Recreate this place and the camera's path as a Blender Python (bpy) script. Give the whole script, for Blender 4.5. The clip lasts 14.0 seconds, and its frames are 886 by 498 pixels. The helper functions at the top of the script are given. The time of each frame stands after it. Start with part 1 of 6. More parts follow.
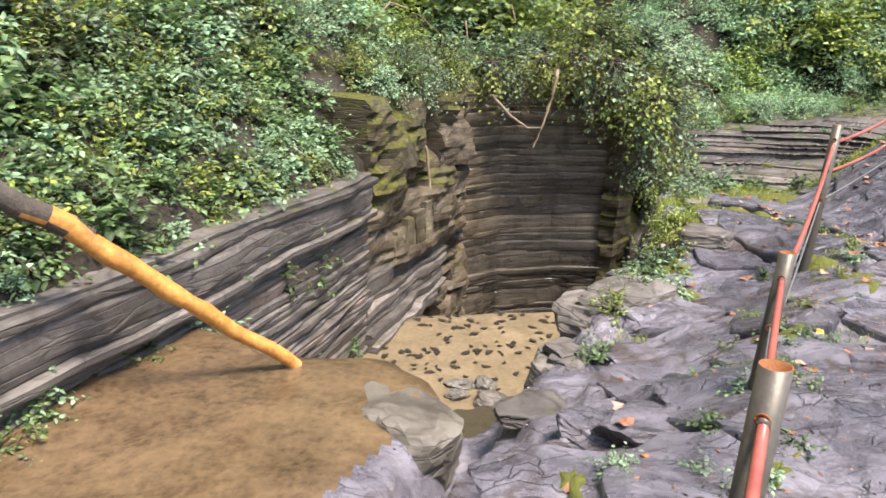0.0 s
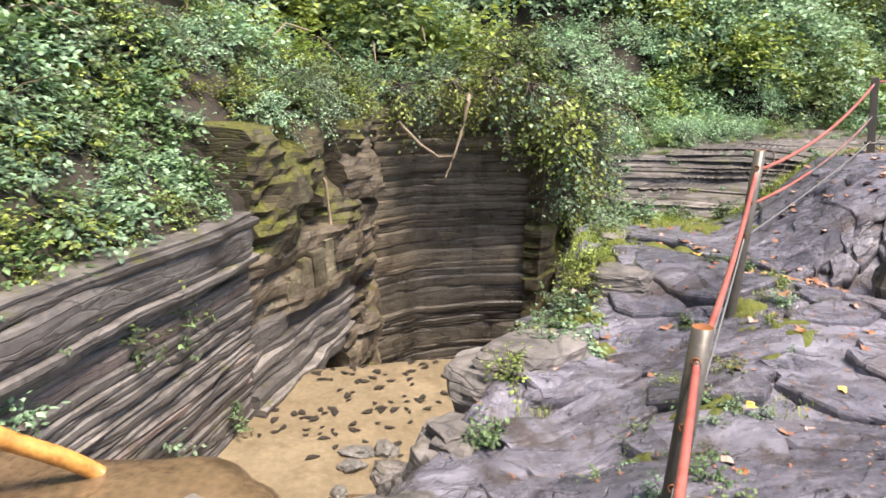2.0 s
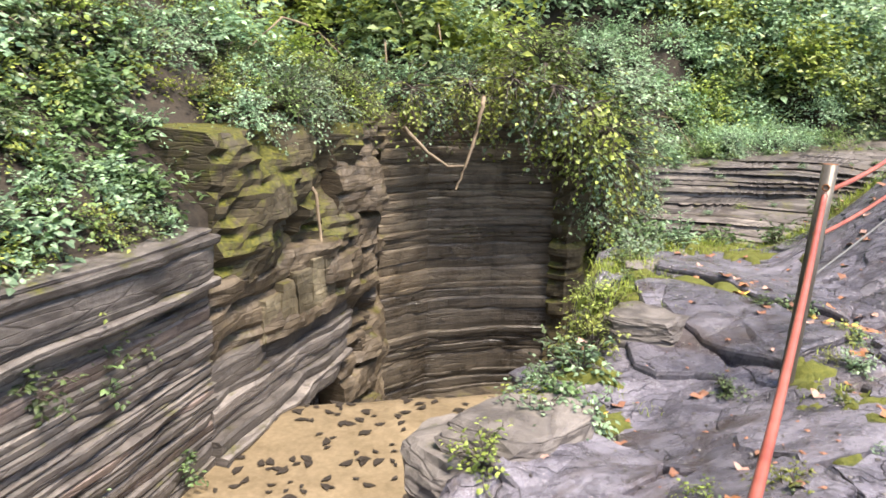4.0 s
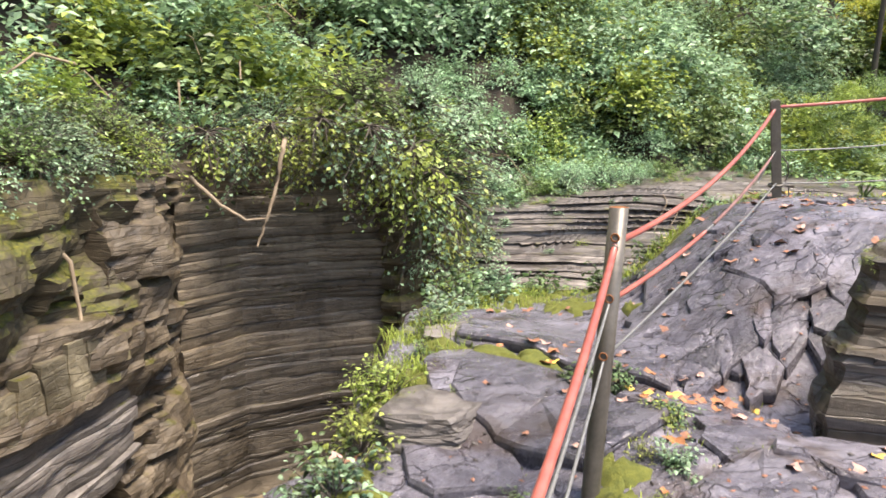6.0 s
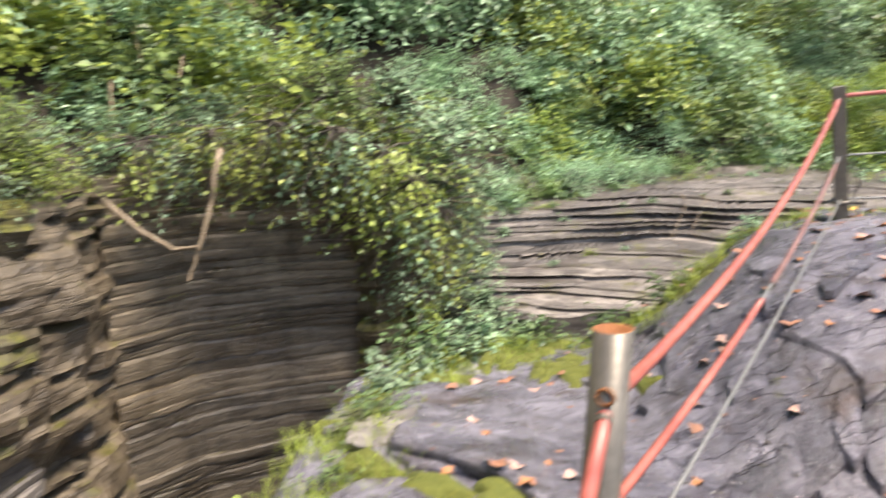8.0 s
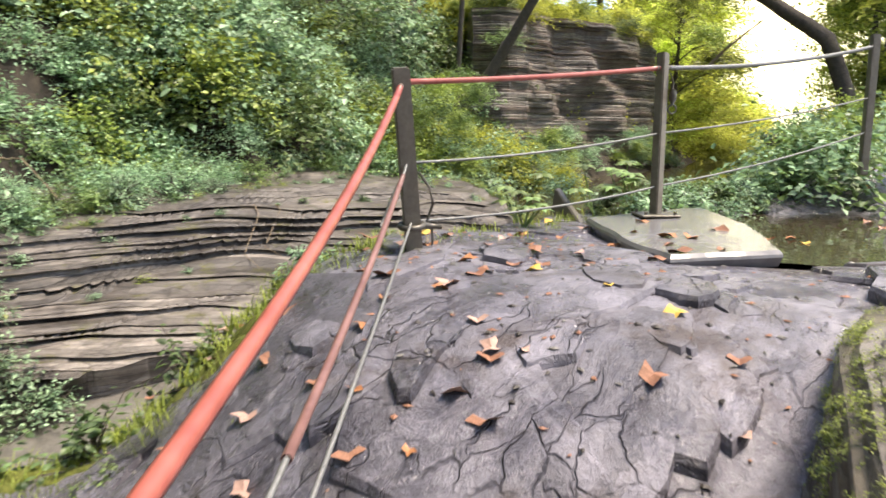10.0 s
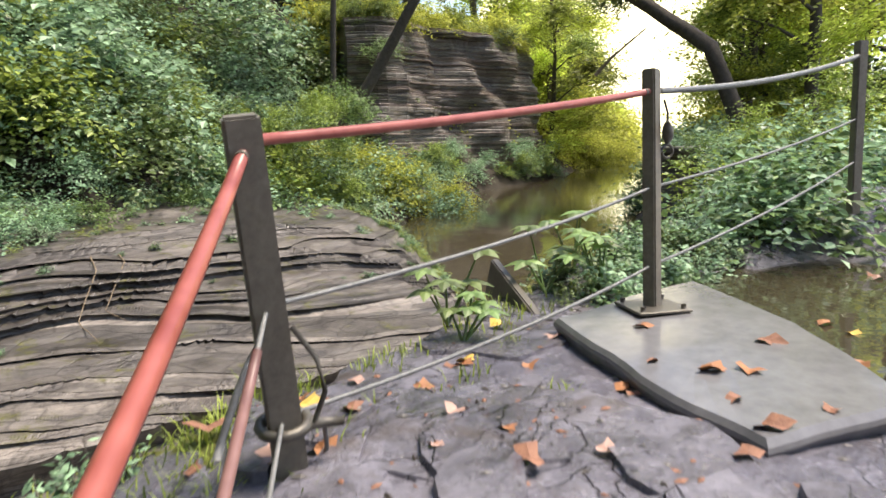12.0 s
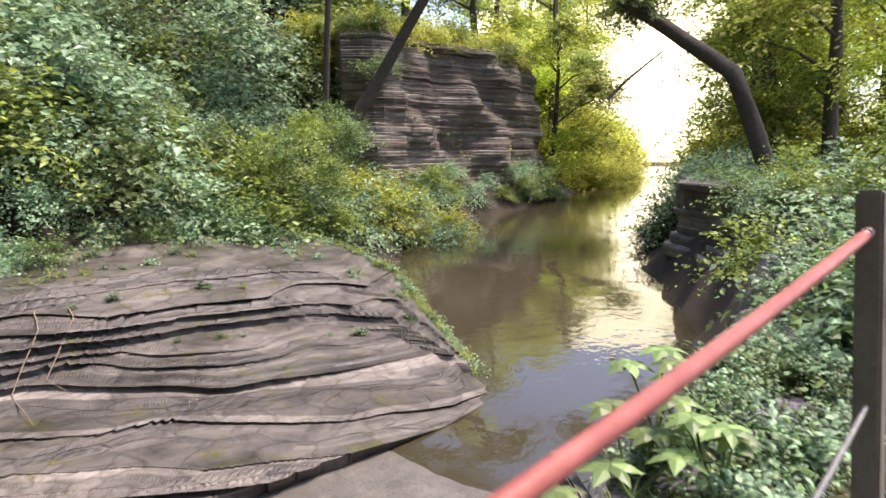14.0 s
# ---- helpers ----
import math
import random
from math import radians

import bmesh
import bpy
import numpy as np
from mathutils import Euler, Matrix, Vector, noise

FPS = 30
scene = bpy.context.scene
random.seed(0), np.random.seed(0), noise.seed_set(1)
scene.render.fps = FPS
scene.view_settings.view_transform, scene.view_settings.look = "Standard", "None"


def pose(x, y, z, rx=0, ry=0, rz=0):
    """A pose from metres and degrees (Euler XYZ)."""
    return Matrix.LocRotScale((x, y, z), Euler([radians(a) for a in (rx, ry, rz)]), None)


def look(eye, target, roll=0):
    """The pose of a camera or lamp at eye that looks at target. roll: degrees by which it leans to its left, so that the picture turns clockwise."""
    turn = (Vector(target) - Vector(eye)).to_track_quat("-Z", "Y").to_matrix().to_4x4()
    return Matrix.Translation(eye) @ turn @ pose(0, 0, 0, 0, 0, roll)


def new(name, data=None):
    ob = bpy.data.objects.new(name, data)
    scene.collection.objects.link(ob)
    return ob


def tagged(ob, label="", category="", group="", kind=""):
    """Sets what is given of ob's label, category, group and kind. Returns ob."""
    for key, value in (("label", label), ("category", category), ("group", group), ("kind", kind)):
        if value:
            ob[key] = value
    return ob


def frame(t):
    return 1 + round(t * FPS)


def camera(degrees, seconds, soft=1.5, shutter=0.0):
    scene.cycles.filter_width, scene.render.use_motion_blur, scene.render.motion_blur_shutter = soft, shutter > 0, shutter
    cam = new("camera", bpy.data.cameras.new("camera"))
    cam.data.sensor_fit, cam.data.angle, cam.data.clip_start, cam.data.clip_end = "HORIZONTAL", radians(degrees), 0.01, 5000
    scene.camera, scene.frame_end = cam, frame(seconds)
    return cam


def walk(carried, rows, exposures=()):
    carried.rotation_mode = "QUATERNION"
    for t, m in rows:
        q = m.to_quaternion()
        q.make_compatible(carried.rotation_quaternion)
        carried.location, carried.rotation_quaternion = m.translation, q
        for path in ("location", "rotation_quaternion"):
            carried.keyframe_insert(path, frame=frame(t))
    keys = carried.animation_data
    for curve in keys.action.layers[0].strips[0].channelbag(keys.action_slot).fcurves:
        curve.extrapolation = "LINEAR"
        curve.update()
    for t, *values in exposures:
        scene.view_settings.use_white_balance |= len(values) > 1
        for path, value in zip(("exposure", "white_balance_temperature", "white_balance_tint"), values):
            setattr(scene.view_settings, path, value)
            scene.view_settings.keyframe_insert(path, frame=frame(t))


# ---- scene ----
cam = camera(63.1, 14.0, soft=1.6, shutter=0.4)
PATH = [
    (0, (0.378, 0.521, 1.242), (0.351, 2.45, 0.715), 1.9),
    (0.5, (0.474, 0.693, 1.191), (0.476, 2.63, 0.692), 1.3),
    (1, (0.642, 0.972, 1.157), (0.731, 2.909, 0.667), 1.6),
    (1.5, (0.765, 1.282, 1.171), (0.882, 3.225, 0.709), 1.3),
    (2, (0.92, 1.574, 1.194), (1.052, 3.518, 0.742), 1.4),
    (2.2, (1.01, 1.704, 1.193), (1.135, 3.648, 0.739), 1.3),
    (4.3, (1.578, 3.025, 1.084), (1.592, 4.98, 0.666), 1.8),
    (4.5, (1.674, 3.132, 1.09), (1.786, 5.088, 0.691), 1.6),
    (5, (1.971, 3.367, 1.097), (2.26, 5.311, 0.727), 0.5),
    (5.5, (2.15, 3.646, 1.109), (2.523, 5.583, 0.781), -0.1),
    (6, (2.352, 4.002, 1.049), (2.72, 5.943, 0.739), -0.0),
    (6.5, (2.576, 4.449, 1.039), (2.962, 6.383, 0.704), 0.0),
    (7, (2.741, 4.852, 1.024), (2.975, 6.787, 0.576), -1.3),
    (7.5, (2.839, 5.216, 1.079), (2.77, 7.15, 0.573), -1.3),
    (8, (3.122, 5.602, 1.152), (3.448, 7.548, 0.825), -1.4),
    (8.5, (3.451, 5.941, 1.111), (4.094, 7.818, 0.856), -0.4),
    (9, (3.765, 6.338, 1.071), (4.69, 8.088, 0.785), 0.4),
    (9.2, (3.89, 6.504, 1.069), (4.919, 8.192, 0.77), 0.9),
    (11.5, (5.275, 8.338, 1.187), (6.766, 9.634, 0.874), -2.4),
    (12, (5.566, 8.602, 1.304), (7.094, 9.858, 1.004), -1.4),
    (12.5, (5.849, 8.84, 1.497), (7.378, 10.088, 1.174), -1.8),
    (13, (6.152, 9.157, 1.592), (7.698, 10.39, 1.294), -1.5),
    (13.5, (6.487, 9.428, 1.625), (8.026, 10.673, 1.335), -0.9),
    (14, (6.689, 9.703, 1.708), (8.233, 10.945, 1.436), -0.3),
]
STOPS = 1.9
walk(cam, [(t, look(eye, target, roll)) for t, eye, target, roll in PATH], [(0, STOPS + 0.05, 6950, 15), (2, STOPS + 0.12, 7000, 16), (4.5, STOPS + 0.2, 7100, 16), (7.5, STOPS + 0.2, 7200, 15), (9.2, STOPS + 0.15, 7400, 14), (11.5, STOPS - 0.3, 7150, 12), (14, STOPS - 0.15, 6950, 22)])
# ---- world and light ----
world = bpy.data.worlds.new("sky")
scene.world = world
world.use_nodes = True
sky_nodes = world.node_tree.nodes
sky_tex = sky_nodes.new("ShaderNodeTexSky")
sky_tex.sky_type = "NISHITA"
sky_tex.sun_disc = False
SUN_ELEV, SUN_ROT = radians(66), radians(135)
sky_tex.sun_elevation, sky_tex.sun_rotation = SUN_ELEV, SUN_ROT
world.node_tree.links.new(sky_tex.outputs[0], sky_nodes["Background"].inputs[0])
sky_nodes["Background"].inputs[1].default_value = 0.12
sun = new("sun", bpy.data.lights.new("sun", "SUN"))
sun.data.energy, sun.data.angle, sun.data.color = 2.6, radians(20), (1.0, 0.94, 0.84)
sun_dir = Vector((math.sin(SUN_ROT) * math.cos(SUN_ELEV), math.cos(SUN_ROT) * math.cos(SUN_ELEV), math.sin(SUN_ELEV)))
sun.matrix_world = look((0, 0, 30), Vector((0, 0, 30)) - sun_dir)


# ---- materials ----
def mat_base(name, rough=0.8, metal=0.0, spec=0.4):
    m = bpy.data.materials.new(name)
    m.use_nodes = True
    b = m.node_tree.nodes["Principled BSDF"]
    b.inputs["Roughness"].default_value, b.inputs["Metallic"].default_value = rough, metal
    b.inputs["Specular IOR Level"].default_value = spec
    return m, m.node_tree, b


def nd(nt, kind, **inputs):
    n = nt.nodes.new(kind)
    for k, v in inputs.items():
        n.inputs[k.replace("_", " ")].default_value = v
    return n


def ramp(nt, src, stops):
    r = nt.nodes.new("ShaderNodeValToRGB")
    el = r.color_ramp.elements
    while len(el) < len(stops):
        el.new(0.5)
    for e, (p, c) in zip(el, stops):
        e.position, e.color = p, (*c, 1)
    nt.links.new(src, r.inputs[0])
    return r.outputs[0]


def mixc(nt, fac, a, b, mode="MIX"):
    m = nt.nodes.new("ShaderNodeMix")
    m.data_type, m.blend_type = "RGBA", mode
    for sock, v in ((m.inputs[0], fac), (m.inputs[6], a), (m.inputs[7], b)):
        if isinstance(v, bpy.types.NodeSocket):
            nt.links.new(v, sock)
        else:
            sock.default_value = v if isinstance(v, float) else (*v, 1)
    return m.outputs[2]


def world_pos(nt, scale=(1, 1, 1)):
    g = nt.nodes.new("ShaderNodeNewGeometry")
    mp = nt.nodes.new("ShaderNodeMapping")
    mp.inputs["Scale"].default_value = scale
    nt.links.new(g.outputs["Position"], mp.inputs[0])
    return mp.outputs[0], g


def noise_at(nt, vec, scale, detail=5.0, rough=0.6, dist=0.0):
    n = nd(nt, "ShaderNodeTexNoise", Scale=scale, Detail=detail, Roughness=rough, Distortion=dist)
    nt.links.new(vec, n.inputs["Vector"])
    return n.outputs[0]


def bump(nt, b, height, strength=0.4, dist=0.02):
    n = nd(nt, "ShaderNodeBump", Strength=strength, Distance=dist)
    nt.links.new(height, n.inputs["Height"])
    nt.links.new(n.outputs[0], b.inputs["Normal"])


def rock_material(name, dark, mid, light, moss=0.0, rough=0.55, stain=0.5):
    """Shale: thin beds seen edge on, broken into blocks, with cracks, dark weather stains and moss on what faces up."""
    m, nt, b = mat_base(name, rough)
    pos, geo = world_pos(nt)
    beds, _ = world_pos(nt, (0.35, 0.35, 9.0))
    big = noise_at(nt, pos, 0.9, 6.0, 0.65)
    fine = noise_at(nt, pos, 14.0, 9.0, 0.75)
    lines = noise_at(nt, beds, 2.6, 9.0, 0.72, 0.3)
    nz = nd(nt, "ShaderNodeTexNoise", Scale=1.7, Detail=5.0)
    nt.links.new(pos, nz.inputs["Vector"])
    warp = nt.nodes.new("ShaderNodeVectorMath")
    warp.operation = "MULTIPLY_ADD"
    nt.links.new(nz.outputs["Color"], warp.inputs[0])
    warp.inputs[1].default_value = (0.6, 0.6, 0.09)
    nt.links.new(pos, warp.inputs[2])
    blocks = nt.nodes.new("ShaderNodeMapping")
    blocks.inputs["Scale"].default_value = (1.0, 1.0, 8.0)
    nt.links.new(warp.outputs[0], blocks.inputs[0])
    cell = nd(nt, "ShaderNodeTexVoronoi", Scale=1.7)
    edge = nd(nt, "ShaderNodeTexVoronoi", Scale=1.7)
    edge.feature = "DISTANCE_TO_EDGE"
    for v in (cell, edge):
        nt.links.new(blocks.outputs[0], v.inputs["Vector"])
    crack = ramp(nt, edge.outputs["Distance"], [(0.0, (0, 0, 0)), (0.07, (1, 1, 1))])
    tone = nt.nodes.new("ShaderNodeSeparateColor")
    nt.links.new(cell.outputs["Color"], tone.inputs[0])
    c = ramp(nt, lines, [(0.38, dark), (0.5, mid), (0.62, light)])
    c = mixc(nt, 0.35, c, ramp(nt, fine, [(0.36, dark), (0.64, light)]))
    c = mixc(nt, 0.3, c, ramp(nt, tone.outputs[0], [(0.0, dark), (0.5, mid), (1.0, light)]))
    c = mixc(nt, 0.3, c, ramp(nt, big, [(0.38, dark), (0.62, light)]))
    st = ramp(nt, noise_at(nt, pos, 1.5, 9.0, 0.72, 0.8), [(0.5, (0, 0, 0)), (0.62, (stain, stain, stain))])
    c = mixc(nt, st, c, tuple(0.8 * v for v in dark))
    c = mixc(nt, 0.45, c, mixc(nt, crack, dark, c))
    info = nt.nodes.new("ShaderNodeObjectInfo")
    hsv = nt.nodes.new("ShaderNodeHueSaturation")
    mr = nd(nt, "ShaderNodeMapRange", To_Min=0.7, To_Max=1.3)
    nt.links.new(info.outputs["Random"], mr.inputs[0])
    nt.links.new(mr.outputs[0], hsv.inputs["Value"])
    nt.links.new(c, hsv.inputs["Color"])
    c = hsv.outputs[0]
    if moss > 0:
        sep = nt.nodes.new("ShaderNodeSeparateXYZ")
        nt.links.new(geo.outputs["Normal"], sep.inputs[0])
        mn = noise_at(nt, pos, 2.2, 7.0, 0.75)
        ad = nt.nodes.new("ShaderNodeMath")
        ad.operation = "MULTIPLY_ADD"
        nt.links.new(sep.outputs[2], ad.inputs[0])
        ad.inputs[1].default_value = 0.16
        nt.links.new(mn, ad.inputs[2])
        f = ramp(nt, ad.outputs[0], [(0.76 - 0.4 * moss, (0, 0, 0)), (0.9 - 0.4 * moss, (1, 1, 1))])
        mc = ramp(nt, noise_at(nt, pos, 22.0, 6.0), [(0.3, (0.018, 0.024, 0.004)), (0.7, (0.13, 0.125, 0.014))])
        c = mixc(nt, f, c, mc)
    nt.links.new(c, b.inputs["Base Color"])
    rr = nd(nt, "ShaderNodeMapRange", From_Min=0.35, From_Max=0.65, To_Min=max(0.15, rough - 0.25), To_Max=rough + 0.2)
    nt.links.new(big, rr.inputs[0])
    nt.links.new(rr.outputs[0], b.inputs["Roughness"])
    h = mixc(nt, 0.35, mixc(nt, 0.5, lines, fine), mixc(nt, 0.5, crack, tone.outputs[1]))
    bump(nt, b, h, 0.8, 0.04)
    return m


def slate_material(name, dark, mid, light, soil):
    """Worn wet flakes of slate: patches of tone, flaked edges, soil caught in the hollows."""
    m, nt, b = mat_base(name, 0.35, 0, 0.5)
    pos, geo = world_pos(nt)
    warp = nt.nodes.new("ShaderNodeVectorMath")
    warp.operation = "MULTIPLY_ADD"
    nz = nd(nt, "ShaderNodeTexNoise", Scale=2.6, Detail=4.0)
    nt.links.new(pos, nz.inputs["Vector"])
    nt.links.new(nz.outputs["Color"], warp.inputs[0])
    warp.inputs[1].default_value = (0.45, 0.45, 0.3)
    nt.links.new(pos, warp.inputs[2])
    flat = nt.nodes.new("ShaderNodeMapping")
    flat.inputs["Rotation"].default_value = (0, 0, 0.6)
    flat.inputs["Scale"].default_value = (0.8, 2.6, 1.0)
    nt.links.new(warp.outputs[0], flat.inputs[0])
    cell = nd(nt, "ShaderNodeTexVoronoi", Scale=3.4)
    nt.links.new(flat.outputs[0], cell.inputs["Vector"])
    small = nd(nt, "ShaderNodeTexVoronoi", Scale=9.5)
    nt.links.new(flat.outputs[0], small.inputs["Vector"])
    tone = nt.nodes.new("ShaderNodeSeparateColor")
    nt.links.new(cell.outputs["Color"], tone.inputs[0])
    tone2 = nt.nodes.new("ShaderNodeSeparateColor")
    nt.links.new(small.outputs["Color"], tone2.inputs[0])
    big, mids, fine = noise_at(nt, pos, 0.8, 4.0), noise_at(nt, pos, 4.5, 7.0, 0.7), noise_at(nt, pos, 38.0, 6.0, 0.75)
    c = ramp(nt, mids, [(0.4, dark), (0.5, mid), (0.61, light)])
    c = mixc(nt, 0.38, c, ramp(nt, tone.outputs[0], [(0.0, dark), (0.5, mid), (1.0, light)]))
    c = mixc(nt, 0.35, c, ramp(nt, fine, [(0.4, dark), (0.6, light)]))
    c = mixc(nt, 0.3, c, ramp(nt, big, [(0.42, dark), (0.58, light)]))
    c = mixc(nt, 0.35, c, ramp(nt, noise_at(nt, flat.outputs[0], 2.4, 9.0, 0.72), [(0.42, dark), (0.6, light)]))
    edge = nd(nt, "ShaderNodeTexVoronoi", Scale=3.4)
    edge.feature = "DISTANCE_TO_EDGE"
    nt.links.new(flat.outputs[0], edge.inputs["Vector"])
    here = ramp(nt, noise_at(nt, pos, 1.9, 4.0), [(0.47, (1, 1, 1)), (0.56, (0, 0, 0))])
    crack = mixc(nt, 1.0, ramp(nt, edge.outputs["Distance"], [(0.0, (0, 0, 0)), (0.03, (1, 1, 1))]), here, "LIGHTEN")
    c = mixc(nt, 0.55, c, mixc(nt, crack, tuple(0.5 * v for v in dark), c))
    c = mixc(nt, ramp(nt, noise_at(nt, pos, 1.6, 7.0, 0.7, 0.5), [(0.52, (0, 0, 0)), (0.64, (0.9, 0.9, 0.9))]), c, soil)
    mossy = noise_at(nt, pos, 2.0, 8.0, 0.75)
    c = mixc(nt, ramp(nt, mossy, [(0.66, (0, 0, 0)), (0.72, (0.8, 0.8, 0.8))]), c, ramp(nt, fine, [(0.3, (0.03, 0.042, 0.006)), (0.7, (0.14, 0.14, 0.02))]))
    info = nt.nodes.new("ShaderNodeObjectInfo")
    hsv = nt.nodes.new("ShaderNodeHueSaturation")
    mr = nd(nt, "ShaderNodeMapRange", To_Min=0.75, To_Max=1.25)
    nt.links.new(info.outputs["Random"], mr.inputs[0])
    nt.links.new(mr.outputs[0], hsv.inputs["Value"])
    nt.links.new(c, hsv.inputs["Color"])
    nt.links.new(hsv.outputs[0], b.inputs["Base Color"])
    wet = nd(nt, "ShaderNodeMapRange", From_Min=0.43, From_Max=0.57, To_Min=0.05, To_Max=0.5)
    nt.links.new(mixc(nt, 0.6, big, mids), wet.inputs[0])
    nt.links.new(wet.outputs[0], b.inputs["Roughness"])
    h = mixc(nt, 0.5, mixc(nt, 0.35, tone.outputs[1], tone2.outputs[1]), mixc(nt, 0.3, mids, fine))
    splinter = noise_at(nt, flat.outputs[0], 2.4, 9.0, 0.72)
    h = mixc(nt, 0.12, mixc(nt, 0.45, h, splinter), crack)
    bump(nt, b, h, 1.0, 0.07)
    return m


def leaf_material(name, lo, hi, gloss=0.45, thin=0.38):
    m, nt, b = mat_base(name, gloss, 0, 0.5)
    g = nt.nodes.new("ShaderNodeNewGeometry")
    info = nt.nodes.new("ShaderNodeObjectInfo")
    c = ramp(nt, g.outputs["Random Per Island"], [(0.0, lo), (0.75, hi), (1.0, tuple(min(1, 1.35 * v) for v in hi))])
    hsv = nt.nodes.new("ShaderNodeHueSaturation")
    for k, a, z in (("Value", 0.7, 1.3), ("Hue", 0.485, 0.515)):
        mr = nd(nt, "ShaderNodeMapRange", To_Min=a, To_Max=z)
        nt.links.new(info.outputs["Random"], mr.inputs[0])
        nt.links.new(mr.outputs[0], hsv.inputs[k])
    nt.links.new(c, hsv.inputs["Color"])
    nt.links.new(hsv.outputs[0], b.inputs["Base Color"])
    tr = nt.nodes.new("ShaderNodeBsdfTranslucent")
    nt.links.new(hsv.outputs[0], tr.inputs[0])
    mx = nd(nt, "ShaderNodeMixShader", Fac=thin)
    nt.links.new(b.outputs[0], mx.inputs[1])
    nt.links.new(tr.outputs[0], mx.inputs[2])
    nt.links.new(mx.outputs[0], nt.nodes["Material Output"].inputs[0])
    return m


def plain(name, lo, hi, scale=6.0, rough=0.7, metal=0.0, relief=0.3, spec=0.4):
    m, nt, b = mat_base(name, rough, metal, spec)
    pos, _ = world_pos(nt)
    n1, n2 = noise_at(nt, pos, scale, 6.0, 0.7), noise_at(nt, pos, scale * 7, 4.0)
    c = mixc(nt, 0.4, ramp(nt, n1, [(0.3, lo), (0.7, hi)]), ramp(nt, n2, [(0.3, lo), (0.7, hi)]))
    nt.links.new(c, b.inputs["Base Color"])
    bump(nt, b, n2, relief, 0.01)
    return m


M_WALL = rock_material("shale_wall", (0.0281, 0.0242, 0.0234), (0.117, 0.105, 0.0952), (0.246, 0.222, 0.199), 0.13)
M_TAN = rock_material("tan_shale", (0.015, 0.0109, 0.00684), (0.065, 0.0492, 0.0321), (0.164, 0.131, 0.0889), 0.22, 0.6)
M_MOSSY = rock_material("mossy_rock", (0.0192, 0.0147, 0.00768), (0.064, 0.0499, 0.0256), (0.141, 0.115, 0.064), 0.6, 0.8)
M_LIP = rock_material("pale_worn_rock", (0.07, 0.06, 0.046), (0.19, 0.17, 0.138), (0.34, 0.31, 0.262), 0.0, 0.5)
M_PALE = rock_material("pale_block", (0.0467, 0.0382, 0.0238), (0.128, 0.107, 0.0663), (0.238, 0.207, 0.136), 0.2, 0.6)
M_MOSS = plain("cushion_moss", (0.035, 0.05, 0.008), (0.15, 0.155, 0.025), 18.0, 0.9, relief=1.0)
# Dark wet shale, with the shade of the overhung alcove put into its tone.
M_DARK = rock_material("dark_wet_shaded_shale", (0.01, 0.008, 0.006), (0.05, 0.041, 0.03), (0.17, 0.142, 0.105), 0.12, 0.45)
M_PATH = slate_material("grey_slab", (0.0236, 0.0218, 0.0269), (0.0905, 0.0851, 0.1035), (0.2209, 0.2098, 0.2456), (0.055, 0.04, 0.034))
M_BROWN = rock_material("brown_wet_shale", (0.024, 0.018, 0.011), (0.115, 0.088, 0.058), (0.26, 0.21, 0.145), 0.12, 0.5)
M_FAR = rock_material("pale_shelf", (0.034, 0.0288, 0.0262), (0.151, 0.131, 0.118), (0.34, 0.304, 0.267), 0.1, 0.55)
M_SHELF = rock_material("dark_shelf", (0.017, 0.0145, 0.0136), (0.0723, 0.0629, 0.0561), (0.178, 0.158, 0.14), 0.15, 0.55)
M_PINK = rock_material("pink_shale", (0.0467, 0.0357, 0.0314), (0.157, 0.117, 0.0978), (0.315, 0.255, 0.221), 0.15, 0.55)
M_SOIL = plain("forest_floor", (0.006, 0.0055, 0.004), (0.05, 0.038, 0.026), 5.0, 0.9, relief=0.8)
M_BED = plain("brown_streambed", (0.036, 0.022, 0.012), (0.19, 0.128, 0.072), 2.3, 0.12, relief=0.9, spec=0.6)
M_LEAF = [
    leaf_material("leaf_green", (0.035, 0.062, 0.018), (0.2, 0.29, 0.095)),
    leaf_material("leaf_blue_green", (0.05, 0.095, 0.05), (0.3, 0.44, 0.26)),
    leaf_material("leaf_yellow_green", (0.075, 0.11, 0.02), (0.31, 0.37, 0.08)),
    leaf_material("leaf_deep_green", (0.022, 0.04, 0.014), (0.145, 0.225, 0.085)),
    # Far leaves only: the sun's brightness on them is put into this colour.
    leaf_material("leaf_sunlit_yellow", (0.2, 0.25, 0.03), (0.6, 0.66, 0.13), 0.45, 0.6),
]
M_SAND = plain("pale_stream_sand", (0.1, 0.075, 0.042), (0.26, 0.205, 0.13), 2.0, 0.4)
M_GRAVEL = plain("grey_streambed", (0.05, 0.047, 0.042), (0.19, 0.175, 0.155), 5.0, 0.4, relief=0.8)
M_CONC = plain("smooth_flagstone", (0.1, 0.098, 0.1), (0.19, 0.186, 0.19), 2.0, 0.22, relief=0.15)
M_DEAD = [plain("dead_leaf_orange", (0.18, 0.065, 0.025), (0.42, 0.19, 0.075), 30, 0.6), plain("dead_leaf_yellow", (0.5, 0.32, 0.05), (0.75, 0.5, 0.12), 30, 0.6),
          plain("dead_leaf_brown", (0.12, 0.05, 0.03), (0.35, 0.17, 0.1), 30, 0.7), plain("dead_leaf_pink", (0.26, 0.15, 0.12), (0.5, 0.33, 0.26), 30, 0.7)]
M_BLACKLEAF = plain("wet_dark_leaf", (0.015, 0.012, 0.01), (0.05, 0.04, 0.03), 30, 0.5)
M_GRASS = leaf_material("grass_blade", (0.1, 0.14, 0.02), (0.32, 0.38, 0.07))
